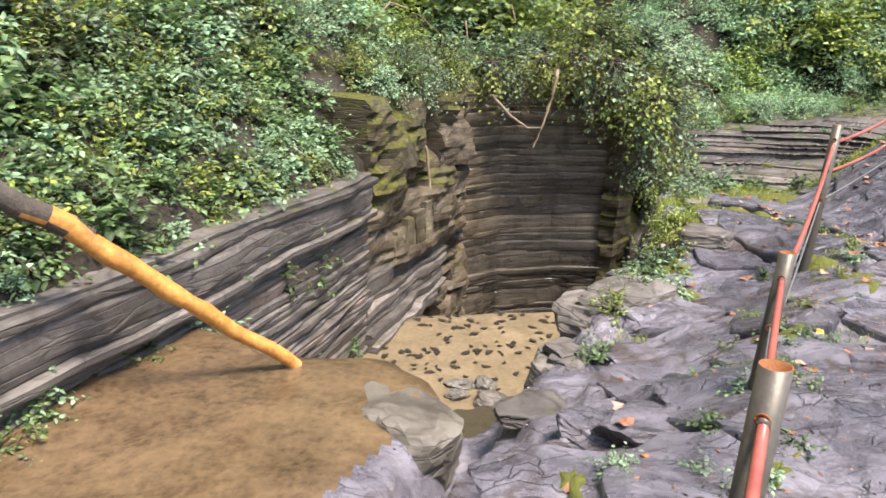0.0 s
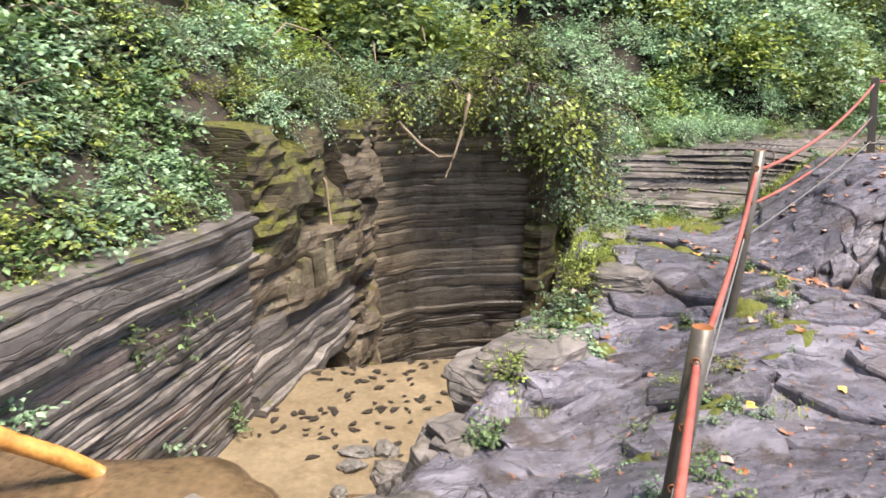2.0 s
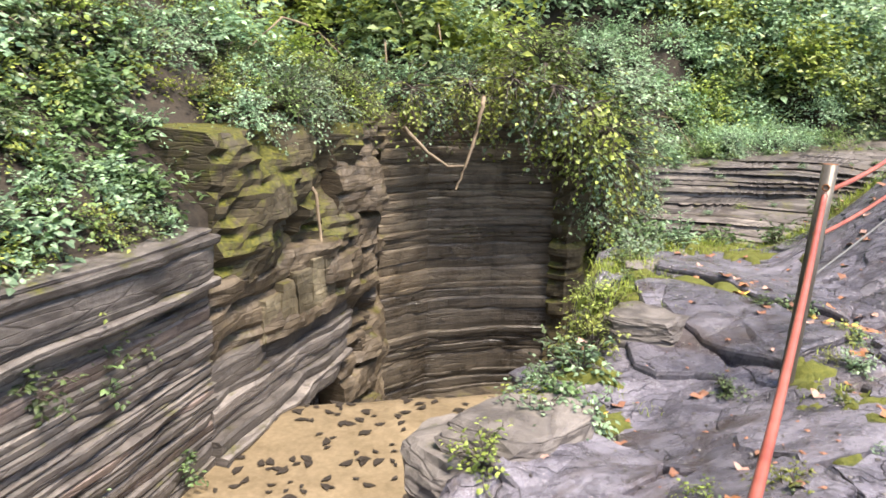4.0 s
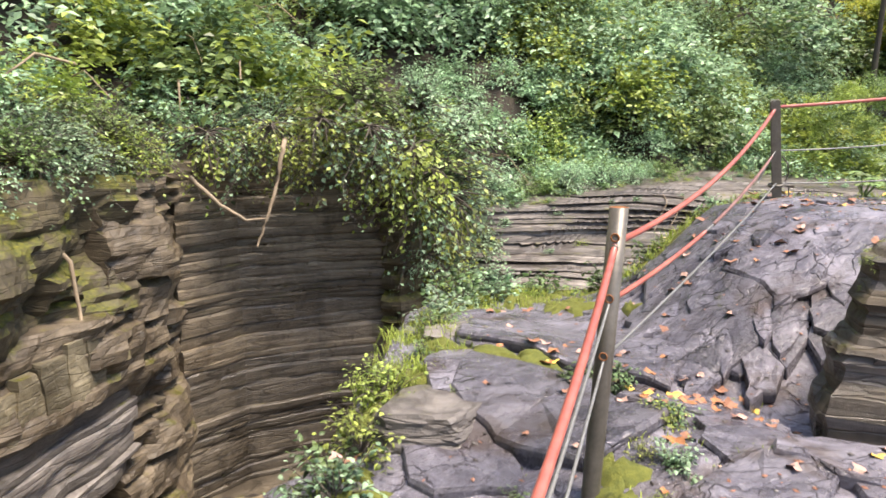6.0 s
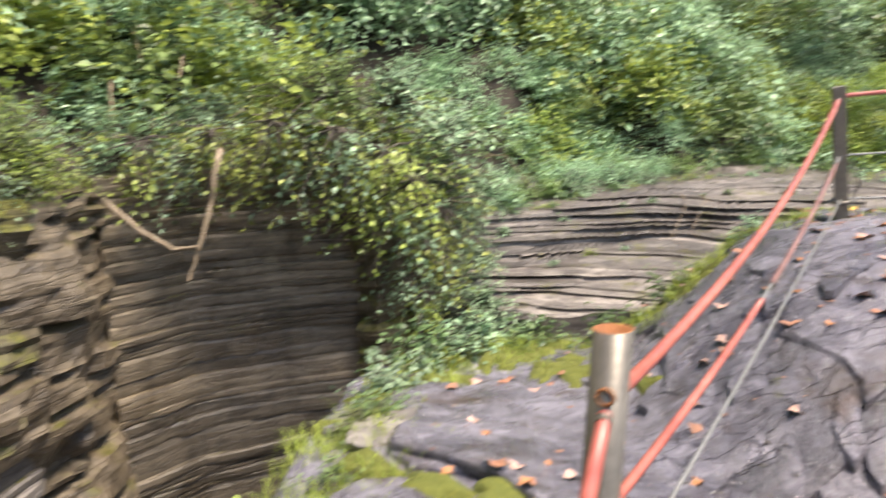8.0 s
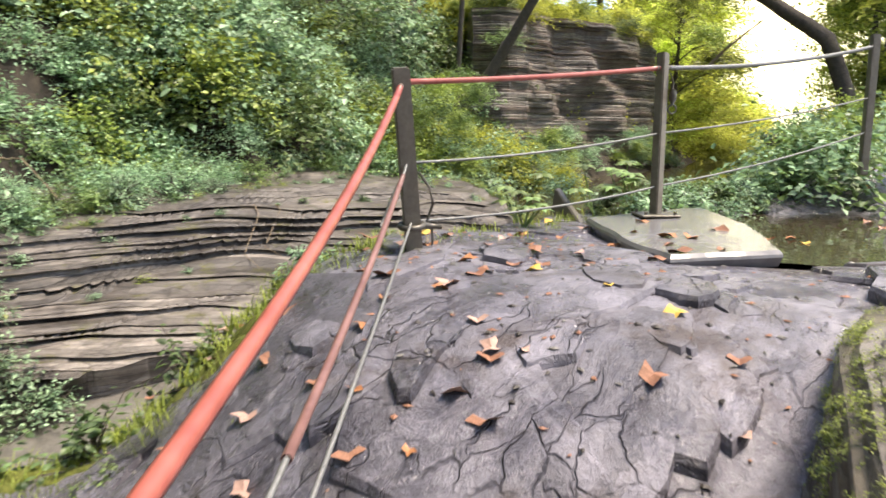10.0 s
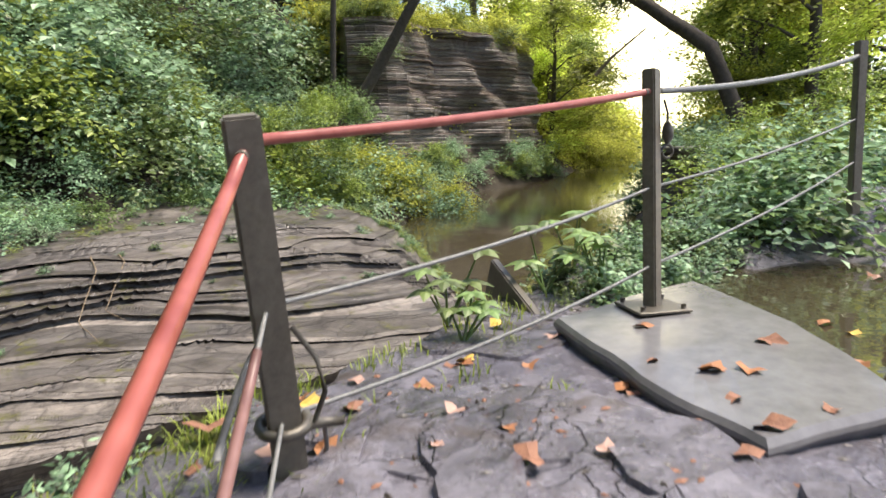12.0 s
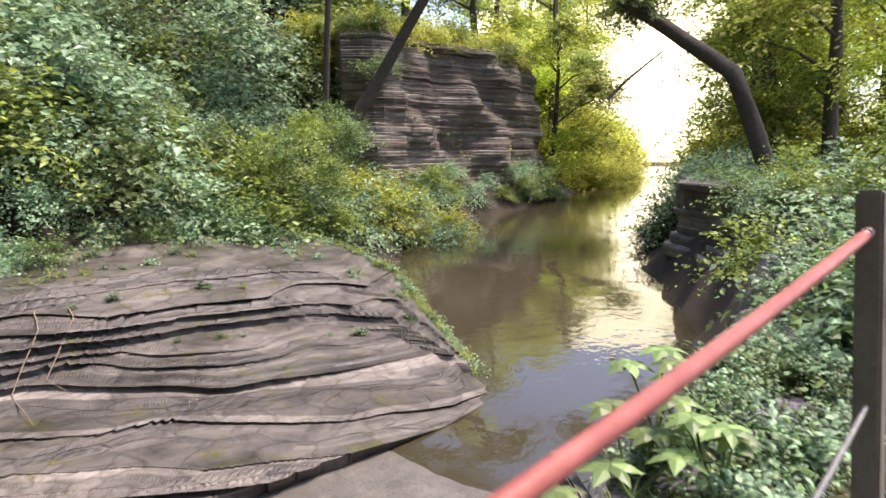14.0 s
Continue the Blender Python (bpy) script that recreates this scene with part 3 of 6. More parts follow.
def bedded_slope(name, top, foot, profile, mats, label, seed, thick=(0.04, 0.14), cols=230, rows=150, tilt=0.0, flat=0.35, push=0.06, bottom=-3.2, lip=0.25, behind=None):
    """Tilted thin beds of rock that step up from a foot line to a top line; each bed is a piece of its own."""
    rng = random.Random(seed)
    root = tagged(new(name), label, "rock wall", kind="structure")
    A = np.array([polyline_at(foot, i / cols) for i in range(cols + 1)])
    B = np.array([polyline_at(top, i / cols) for i in range(cols + 1)])
    V = np.linspace(0, 1, rows + 1)
    share = np.interp(V, [p[0] for p in profile], [p[1] for p in profile])
    P = A[:, None, :2] + (B - A)[:, None, :2] * V[None, :, None]
    X, Y = P[..., 0].copy(), P[..., 1].copy()
    S = np.clip(share[None, :] + 0.05 * fbm(X, Y, 0.9, seed + 3, 2) * np.minimum(V, 1 - V)[None, :] * 4, -0.05, 1.05)
    Z = A[:, 2:3] + (B - A)[:, 2:3] * S
    L = np.concatenate([[0], np.cumsum(np.hypot(*np.diff(A[:, :2], axis=0).T))])[:, None]
    bed = Z + tilt * L + 0.05 * fbm(X, Y, 0.7, seed) + 0.012 * fbm(X, Y, 3.0, seed + 1, 2)
    cuts = [float(bed.min()) - 0.01]
    while cuts[-1] < bed.max() + 0.01:
        cuts.append(cuts[-1] + rng.uniform(*thick) * (1.9 if rng.random() < 0.15 else 1.0))
    cuts = np.array(cuts)
    k = np.clip(np.searchsorted(cuts, bed) - 1, 0, len(cuts) - 2)
    c0, h = cuts[k], cuts[k + 1] - cuts[k]
    f = (bed - c0) / h
    Z = Z + (c0 + h * (flat * f + (1 - flat) * smooth(0.62, 1.0, f)) - bed)
    out = np.array([rng.uniform(-1, 1) for _ in cuts])[k] * push * (0.6 + 0.8 * fbm(X, Y, 1.3, seed + 5, 2)) - 0.3 * push * smooth(0.8, 1.0, f)
    D = (A - B)[:, :2] / np.linalg.norm((A - B)[:, :2], axis=1)[:, None]
    X, Y = X + D[:, :1] * out, Y + D[:, 1:] * out
    verts = np.stack([X, Y, Z], -1)
    low = np.stack([A[:, 0] - D[:, 0] * 0.14, A[:, 1] - D[:, 1] * 0.14, Z[:, 0] - lip], -1)
    deep = np.stack([A[:, 0] - D[:, 0] * 0.3, A[:, 1] - D[:, 1] * 0.3, np.full(cols + 1, bottom)], -1)
    drop = np.array([behind(i / cols) if behind else 0.0 for i in range(cols + 1)])
    rear = np.stack([B[:, 0] - D[:, 0] * 1.4, B[:, 1] - D[:, 1] * 1.4, B[:, 2] + drop], -1)
    verts = np.concatenate([deep[:, None], low[:, None], verts, rear[:, None]], 1)
    k = np.concatenate([k[:, :1], k[:, :1], k, k[:, -1:]], 1)
    n = verts.shape[1]
    flatv = verts.reshape(-1, 3)
    groups = {}
    for i in range(cols):
        for j in range(n - 1):
            a = i * n + j
            groups.setdefault(int(k[i, j]), []).append((a, a + n, a + n + 1, a + 1))
    for q in sorted(groups):
        used = sorted({v for face in groups[q] for v in face})
        back = {v: i for i, v in enumerate(used)}
        part("rock_bed", mesh_from("rock_bed", flatv[used], [tuple(back[v] for v in face) for face in groups[q]], mats(q / len(cuts), rng)), root)
    return np.stack([X, Y, Z], -1)


SHELF_TOP = [(4.4, 18.9, -0.5), (5.6, 19.4, -0.35), (7.0, 19.9, -0.25), (9.0, 20.7, -0.05), (11.5, 21.5, 0.15), (14.0, 21.8, 0.2), (15.6, 21.3, 0.1), (16.4, 20.2, -0.1), (16.4, 18.8, -0.45), (15.5, 17.1, -0.95), (14.75, 15.8, -1.35)]
SHELF_FOOT = [(4.8, 17.2, -2.15), (5.9, 16.9, -2.05), (7.6, 16.4, -1.85), (9.4, 15.8, -1.7), (11.2, 15.3, -1.55), (12.4, 15.0, -1.5), (13.3, 14.8, -1.45), (14.3, 14.75, -1.45)]
SHELF = bedded_slope("wall_shelf", SHELF_TOP, SHELF_FOOT, [(0, 0), (0.06, 0.1), (0.2, 0.2), (0.22, 0.26), (0.4, 0.4), (0.46, 0.43), (0.5, 0.66), (0.62, 0.76), (0.65, 0.88), (1, 1)], lambda f, r: M_SHELF if f > 0.52 or r.random() < 0.2 else M_FAR,
                     "pale cracked shale shelf stepping down to the stream", 9, (0.018, 0.08), cols=300, rows=320, tilt=0.035, flat=0.2, push=0.12, behind=lambda f: 0.35 - 2.4 * float(smooth(0.66, 0.8, np.array(f))))


def on_shelf(f, v):
    """The place a share f along the shelf and v up it."""
    p = SHELF[int(f * (SHELF.shape[0] - 1)), int(v * (SHELF.shape[1] - 1))]
    return float(p[0]), float(p[1]), float(p[2])


strata_wall("wall_cliff", [(23.6, 27.6), (25.2, 26.4), (28, 27.2), (32, 27.0), (36, 27.8), (37.5, 30)], -0.6, 5.6, lambda z, k, r: M_PINK if r.random() < 0.6 else M_FAR, "tall layered cliff above the stream bend", 12, (0.05, 0.13), 0.07, lean=0.1, back=3.0, rough=0.9, step=0.3)
strata_wall("wall_far_bank", [(33, 19.2), (27, 17.1), (21.4, 15.1), (18.7, 13.1), (17.5, 11.3), (16.6, 9.6)], -1.3, 1.0, lambda z, k, r: M_WALL, "dark layered rock bank beside the stream", 14, (0.08, 0.25), 0.15, back=2.5, rough=0.6, step=0.4)
LEDGE = bedded_slope("wall_block", [(8.3, 8.1, 0.36), (7.0, 7.85, 0.5), (6.0, 7.45, 0.58), (6.0, 7.15, 0.6), (6.6, 6.85, 0.6), (7.7, 6.35, 0.6)],
             [(8.2, 8.6, 0.2), (6.8, 8.15, -0.1), (5.1, 7.45, -0.5), (5.0, 7.2, -0.6), (5.5, 6.85, -0.62), (7.6, 5.9, -0.6)],
             [(0, 0), (0.08, 0.4), (0.2, 0.52), (0.28, 0.84), (0.5, 0.93), (1, 1)], lambda f, r: r.choice((M_TAN, M_DARK, M_DARK, M_WALL, M_MOSSY)), "dark layered rock ledge beside the path, mossy along its edge", 15, (0.02, 0.07), 150, 80, flat=0.3, push=0.05, bottom=-1.2, lip=0.1, behind=lambda f: -0.1)

pale = tagged(new("rock_block"), "pale tan block split into upright columns", "rock block")
pale.location = (-0.36, 11.56, -1.38)
for i, (d, w, h0, h1) in enumerate(((-0.72, 0.36, -0.42, 0.1), (-0.36, 0.34, -0.44, 0.18), (-0.02, 0.36, -0.46, 0.26), (0.32, 0.32, -0.4, 0.34), (0.62, 0.3, -0.34, 0.42))):
    bm = bmesh.new()
    bmesh.ops.create_cube(bm, size=1, matrix=Matrix.Translation((0.35 * d, 0.94 * d, (h0 + h1) / 2)) @ Matrix.Rotation(1.21 + 0.06 * math.sin(5 * i), 4, "Z") @ Matrix.Diagonal((w, 0.5, h1 - h0, 1)))
    bmesh.ops.subdivide_edges(bm, edges=list(bm.edges), cuts=5, use_grid_fill=True)
    for v in bm.verts:
        v.co += 0.05 * Vector((n3(v.co.x * 3 + i, v.co.y * 3, v.co.z * 3), n3(v.co.y * 3, v.co.z * 3, i), n3(v.co.z * 3, v.co.x * 3, i + 4)))
        v.co += 0.02 * Vector((n3(v.co.x * 12 + i, v.co.y * 12, v.co.z * 12), n3(v.co.y * 12, v.co.z * 12, i), 0))
    me = bpy.data.meshes.new("column")
    bm.to_mesh(me)
    bm.free()
    me.materials.append(M_PALE)
    part("column", me, pale)

# ---- water ----
wx, wy = np.meshgrid(np.linspace(8, 70, 140), np.linspace(10, 45, 84))
wz = np.interp(wx, [8, 11, 12.4, 14, 20, 37, 80], [-2.6, -1.95, -1.62, -1.42, -0.95, -0.6, 0.3])
wv = np.stack([wx, wy, wz], -1).reshape(-1, 3)
wf = [(j * 140 + i, j * 140 + i + 1, (j + 1) * 140 + i + 1, (j + 1) * 140 + i) for j in range(83) for i in range(139)]
tagged(new("stream", mesh_from("stream", wv, wf, M_WATER, True)), "shallow brown stream mirroring the bright sky", "stream", kind="structure")


def puddle(cx, cy, z, rx, ry, label, seed):
    pts = [(cx + rx * math.cos(a) * (1 + 0.25 * n3(2 * math.cos(a), 2 * math.sin(a), seed)), cy + ry * math.sin(a) * (1 + 0.25 * n3(2 * math.cos(a), 2 * math.sin(a), seed + 4)), z) for a in [2 * math.pi * i / 40 for i in range(40)]]
    return tagged(new("water", mesh_from("water", pts, [tuple(range(40))], M_WATER)), label, "water", kind="structure")


puddle(10.2, 9.2, 0.33, 1.9, 1.2, "still brown pool behind the flagstone", 1)
puddle(0.66, 5.5, -1.6, 0.4, 0.5, "small pool below the brown lip", 2)


# ---- slabs of the path ----
SLAB_ROOT = pavement


def slab(cx, cy, outline, z, thick, slope=(0, 0), mat=None, parent=None, name="slab"):
    n = len(outline)
    verts, faces = [], []
    lift = z - height_at(cx, cy)
    drape = 0.0 if parent else 0.75
    rings = ((0.96, -thick), (1.0, -0.4 * thick), (0.995, -0.02), (0.965, 0.0), (0.6, 0.004))

    def level(px, py):
        flat = z + slope[0] * px + slope[1] * py
        return flat + drape * (height_at(cx + px, cy + py) + lift - flat) + 0.012 * n3(cx + px * 2, cy + py * 2, 3)

    for shrink, dz in rings:
        for x, y in outline:
            px, py = x * shrink, y * shrink
            verts.append((cx + px, cy + py, level(px, py) + dz))
    for r in range(len(rings) - 1):
        for k in range(n):
            q = (k + 1) % n
            faces.append((r * n + k, r * n + q, (r + 1) * n + q, (r + 1) * n + k))
    c = len(verts)
    verts.append((cx, cy, level(0, 0) + 0.006))
    for k in range(n):
        faces.append(((len(rings) - 1) * n + k, (len(rings) - 1) * n + (k + 1) % n, c))
    return part(name, mesh_from(name, verts, faces, mat or M_PATH), parent or SLAB_ROOT)


def rough_outline(rng, rx, ry, ang, n=15):
    out = []
    for k in range(n):
        a = 2 * math.pi * k / n + rng.uniform(-0.18, 0.18)
        r = 1 / max(abs(math.cos(a)) ** 1.6 + abs(math.sin(a)) ** 1.6, 0.1) ** (1 / 1.6) * rng.uniform(0.78, 1.12)
        x, y = rx * r * math.cos(a), ry * r * math.sin(a)
        out.append((x * math.cos(ang) - y * math.sin(ang), x * math.sin(ang) + y * math.cos(ang)))
    return out


def poly_slab(points, z, thick, slope=(0, 0), mat=None):
    cx, cy = sum(p[0] for p in points) / len(points), sum(p[1] for p in points) / len(points)
    fine = []
    for a, b in zip(points, points[1:] + points[:1]):
        for i in range(5):
            t = i / 5
            x, y = a[0] + t * (b[0] - a[0]), a[1] + t * (b[1] - a[1])
            fine.append((x - cx + 0.09 * n3(x * 2.5, y * 2.5, 1), y - cy + 0.09 * n3(x * 2.5, y * 2.5, 8)))
    return slab(cx, cy, fine, z, thick, slope, mat)


srng = random.Random(21)
count = 0
u = 1.2
while u < 13.2:
    v = -2.4
    while v < 3.4:
        uu, vv = u + srng.uniform(-0.16, 0.16), v + srng.uniform(-0.16, 0.16)
        x, y = 0.56 * uu + 0.83 * vv, 0.83 * uu - 0.56 * vv
        d = float(-side_of(RIGHT, np.array([[x]]), np.array([[y]]))[0][0, 0])
        db = float(side_of(BLOCK, np.array([[x]]), np.array([[y]]))[0][0, 0])
        if d > 0.42 and not (-0.45 < db < 0.35) and not (7.3 < x < 11.5 and 8.6 < y < 10.3) and srng.random() < 0.85:
            e = 0.25
            h = height_at(x, y)
            sx, sy = (height_at(x + e, y) - height_at(x - e, y)) / (2 * e), (height_at(x, y + e) - height_at(x, y - e)) / (2 * e)
            lim = 0.3
            sx, sy = max(-lim, min(lim, sx)) + srng.uniform(-0.03, 0.03), max(-lim, min(lim, sy)) + srng.uniform(-0.03, 0.03)
            slab(x, y, rough_outline(srng, srng.uniform(0.36, 0.62), srng.uniform(0.26, 0.42), srng.uniform(0, 3)), h + srng.uniform(0.01, 0.075), srng.uniform(0.12, 0.18), (sx, sy))
            count += 1
        v += 0.56
    u += 0.52

def laid(points, lift, thick):
    cx, cy = sum(p[0] for p in points) / len(points), sum(p[1] for p in points) / len(points)
    e = 0.45
    sx, sy = (height_at(cx + e, cy) - height_at(cx - e, cy)) / (2 * e), (height_at(cx, cy + e) - height_at(cx, cy - e)) / (2 * e)
    return poly_slab(points, height_at(cx, cy) + lift, thick, (sx, sy))


laid([(3.42, 8.98), (3.9, 8.4), (4.5, 7.86), (4.95, 8.5), (4.7, 9.5), (4.2, 10.1), (3.7, 9.8)], 0.11, 0.1)
laid([(3.15, 8.05), (3.4, 8.45), (3.9, 7.9), (4.2, 7.3), (3.7, 7.0), (3.3, 7.5)], 0.1, 0.12)
laid([(4.72, 8.85), (4.95, 8.25), (5.45, 8.2), (5.9, 8.5), (6.3, 9.3), (6.1, 10.2), (5.3, 9.9)], 0.05, 0.12)
laid([(5.5, 8.95), (5.55, 8.35), (5.95, 8.3), (6.3, 8.9), (6.4, 9.5), (5.9, 9.4)], 0.08, 0.1)
laid([(6.25, 9.55), (6.5, 8.95), (7.1, 8.75), (7.7, 9.3), (7.6, 10.1), (6.9, 10.3)], 0.04, 0.1)

for _ in range(110):
    x, y = srng.uniform(4.8, 8.4), srng.uniform(8.2, 10.4)
    db = float(side_of(BLOCK, np.array([[x]]), np.array([[y]]))[0][0, 0])
    d = float(-side_of(RIGHT, np.array([[x]]), np.array([[y]]))[0][0, 0])
    if d > 0.4 and db < -0.15 and not (x > 7.4 and y > 8.7):
        e = 0.3
        sx, sy = (height_at(x + e, y) - height_at(x - e, y)) / (2 * e), (height_at(x, y + e) - height_at(x, y - e)) / (2 * e)
        sx, sy = max(-0.3, min(0.3, sx)), max(-0.3, min(0.3, sy))
        slab(x, y, rough_outline(srng, srng.uniform(0.2, 0.5), srng.uniform(0.1, 0.22), srng.uniform(0.2, 1.2)), height_at(x, y) + srng.uniform(0.0, 0.06), 0.16, (sx + srng.uniform(-0.05, 0.05), sy + srng.uniform(-0.05, 0.05)))

for _ in range(90):
    x, y = srng.uniform(5.0, 8.3), srng.uniform(8.0, 10.3)
    d = float(-side_of(RIGHT, np.array([[x]]), np.array([[y]]))[0][0, 0])
    db = float(side_of(BLOCK, np.array([[x]]), np.array([[y]]))[0][0, 0])
    if d > 0.45 and db < -0.3 and not (x > 7.3 and y > 8.9):
        slab(x, y, rough_outline(srng, srng.uniform(0.16, 0.42), srng.uniform(0.06, 0.17), srng.uniform(0.3, 1.0), 11), height_at(x, y) + srng.uniform(0.03, 0.09), 0.09, (srng.uniform(-0.05, 0.05), srng.uniform(-0.05, 0.05)))

flag = tagged(new("flagstone", None), "large smooth grey flagstone at the post foot", "flagstone")
flag_pts = [(8.35, 10.25), (9.45, 10.02), (8.85, 9.35), (8.15, 8.8), (7.55, 9.12), (7.85, 9.6)]
cx, cy = sum(p[0] for p in flag_pts) / 6, sum(p[1] for p in flag_pts) / 6
slab(cx, cy, [(x - cx + 0.03 * n3(3 * x, 3 * y, 2), y - cy + 0.03 * n3(3 * x, 3 * y, 7)) for a, b in zip(flag_pts, flag_pts[1:] + flag_pts[:1]) for x, y in [(a[0] + (b[0] - a[0]) * i / 6, a[1] + (b[1] - a[1]) * i / 6) for i in range(6)]], 0.485, 0.09, (0.02, 0.02), M_CONC, flag, "stone")


# ---- railing ----
def sag(a, b, drop, n=14):
    a, b = Vector(a), Vector(b)
    return [a.lerp(b, i / n) - Vector((0, 0, 4 * drop * (i / n) * (1 - i / n))) for i in range(n + 1)]


def ring_mesh(name, centre, axis, r, tube_r, mat):
    q = Vector(axis).normalized().to_track_quat("Z", "Y")
    pts = [Vector(centre) + q @ Vector((r * math.cos(a), r * math.sin(a), 0)) for a in [2 * math.pi * i / 16 for i in range(17)]]
    return tube_mesh(name, pts, tube_r, mat, 6)


def pipe_post(top, foot, nxt, r=0.042):
    """Open-topped pipe; top and foot are places, nxt the way that the cables go."""
    top, foot = Vector(top), Vector(foot)
    root = tagged(new("pipe_post"), "round weathered steel pipe post with an open rusty top", "fence post", "railing posts")
    root.location = foot
    axis = top - foot
    verts, faces = [], []
    for (rr, f) in ((r, 0), (r, 0.5), (r, 1), (r - 0.005, 1), (r - 0.005, 0.75)):
        for k in range(24):
            a = 2 * math.pi * k / 24
            verts.append(axis * f + Vector((rr * math.cos(a), rr * math.sin(a), 0)))
    for i in range(4):
        for k in range(24):
            q = (k + 1) % 24
            faces.append((i * 24 + k, i * 24 + q, (i + 1) * 24 + q, (i + 1) * 24 + k))
    faces.append(tuple(96 + k for k in range(24)))
    me = mesh_from("pipe", verts, faces, M_PIPE, True)
    me.materials.append(M_RUST)
    for p in me.polygons:
        p.material_index = 1 if p.index >= 48 else 0
    part("pipe", me, root)
    way = Vector((nxt[0], nxt[1], 0)).normalized()
    for d in (0.13, 0.4, 0.66):
        for sgn in (1, -1):
            f = 1 - d / axis.length
            part("cable_hole", ring_mesh("cable_hole", axis * f + sgn * way * (r + 0.001), way, 0.017, 0.004, M_RUST), root, "rusty rimmed cable hole")
    return root


P1, P2, P3 = (1.2, 2.21, 0.51), (2.09, 4.11, 0.31), (3.7, 6.96, 0.74)
S3, S4, S5 = (6.56, 10.0, 1.33), (8.8, 10.0, 1.56), (11.5, 9.62, 1.88)
FOOT = {P1: (1.1, 2.12, -0.5), P2: (2.02, 4.1, -0.62), P3: (3.58, 6.9, -0.65), S3: (6.72, 10.06, 0.12), S4: (8.7, 9.93, 0.48), S5: (11.45, 9.6, 0.7)}
for p in (P1, P2, P3):
    pipe_post(p, FOOT[p], (0.5, 0.85))


def square_post(top, foot, w, turn, plate=False):
    top, foot = Vector(top), Vector(foot)
    root = tagged(new("square_post"), "square weathered steel tube post", "fence post", "railing posts")
    root.location = foot
    h = (top - foot).length
    q = (top - foot).to_track_quat("Z", "Y").to_matrix().to_4x4() @ Matrix.Rotation(turn, 4, "Z")
    bm = bmesh.new()
    bmesh.ops.create_cube(bm, size=1, matrix=q @ Matrix.Translation((0, 0, h / 2 + 0.02)) @ Matrix.Diagonal((w, w, h + 0.04, 1)))
    bmesh.ops.bevel(bm, geom=list(bm.edges), offset=0.007, segments=2, affect="EDGES")
    me = bpy.data.meshes.new("tube")
    bm.to_mesh(me)
    bm.free()
    me.materials.append(M_POST)
    part("tube", me, root)
    if plate:
        bm = bmesh.new()
        bmesh.ops.create_cube(bm, size=1, matrix=Matrix.Translation((0, 0, 0.035)) @ Matrix.Rotation(turn, 4, "Z") @ Matrix.Diagonal((0.26, 0.26, 0.014, 1)))
        bmesh.ops.bevel(bm, geom=list(bm.edges), offset=0.003, segments=1, affect="EDGES")
        me = bpy.data.meshes.new("base_plate")
        bm.to_mesh(me)
        bm.free()
        me.materials.append(M_PIPE)
        pl = part("base_plate", me, root, "dark steel base plate")
        for sx in (-1, 1):
            for sy in (-1, 1):
                c = Matrix.Rotation(turn, 4, "Z") @ Vector((0.1 * sx, 0.1 * sy, 0.042))
                part("bolt", tube_mesh("bolt", [c, c + Vector((0, 0, 0.022))], 0.012, M_PIPE, 6), pl)
        for i in range(15):
            c = q @ Vector((0, -w / 2 - 0.001, 0.12 + i * 0.062))
            part("punched_hole", ring_mesh("punched_hole", c, q.to_3x3() @ Vector((0, 1, 0)), 0.008, 0.0025, M_CABLE), root, "pale punched hole")
    return root


square_post(S3, FOOT[S3], 0.085, 0.65)
square_post(S4, FOOT[S4], 0.066, 0.9, True)
square_post(S5, FOOT[S5], 0.07, 0.4)


def on_post(p, d):
    """The place d metres below the top of a post, along it."""
    t, f = Vector(p), Vector(FOOT[p])
    return t + (f - t).normalized() * d


chain = [P1, P2, P3, S3, S4, S5]
ends = {P1: (0.13, 0.4, 0.66), P2: (0.13, 0.4, 0.66), P3: (0.16, 0.42, 0.68), S3: (0.04, 0.42, 0.72), S4: (0.06, 0.5, 0.86), S5: (0.06, 0.5, 0.8)}


def strand(a, b, drop, r, mat, name, label):
    pts = sag(a, b, drop)
    ob = tagged(new(name, tube_mesh(name, pts, r, mat)), label, "railing cable")
    if r > 0.01:
        for p, q in ((pts[0], pts[1]), (pts[-1], pts[-2])):
            d = (q - p).normalized()
            part("end_collar", tube_mesh("end_collar", [p + d * 0.05, p + d * 0.07], r + 0.0012, M_PIPE, 10), ob, "dark metal collar")
    return ob


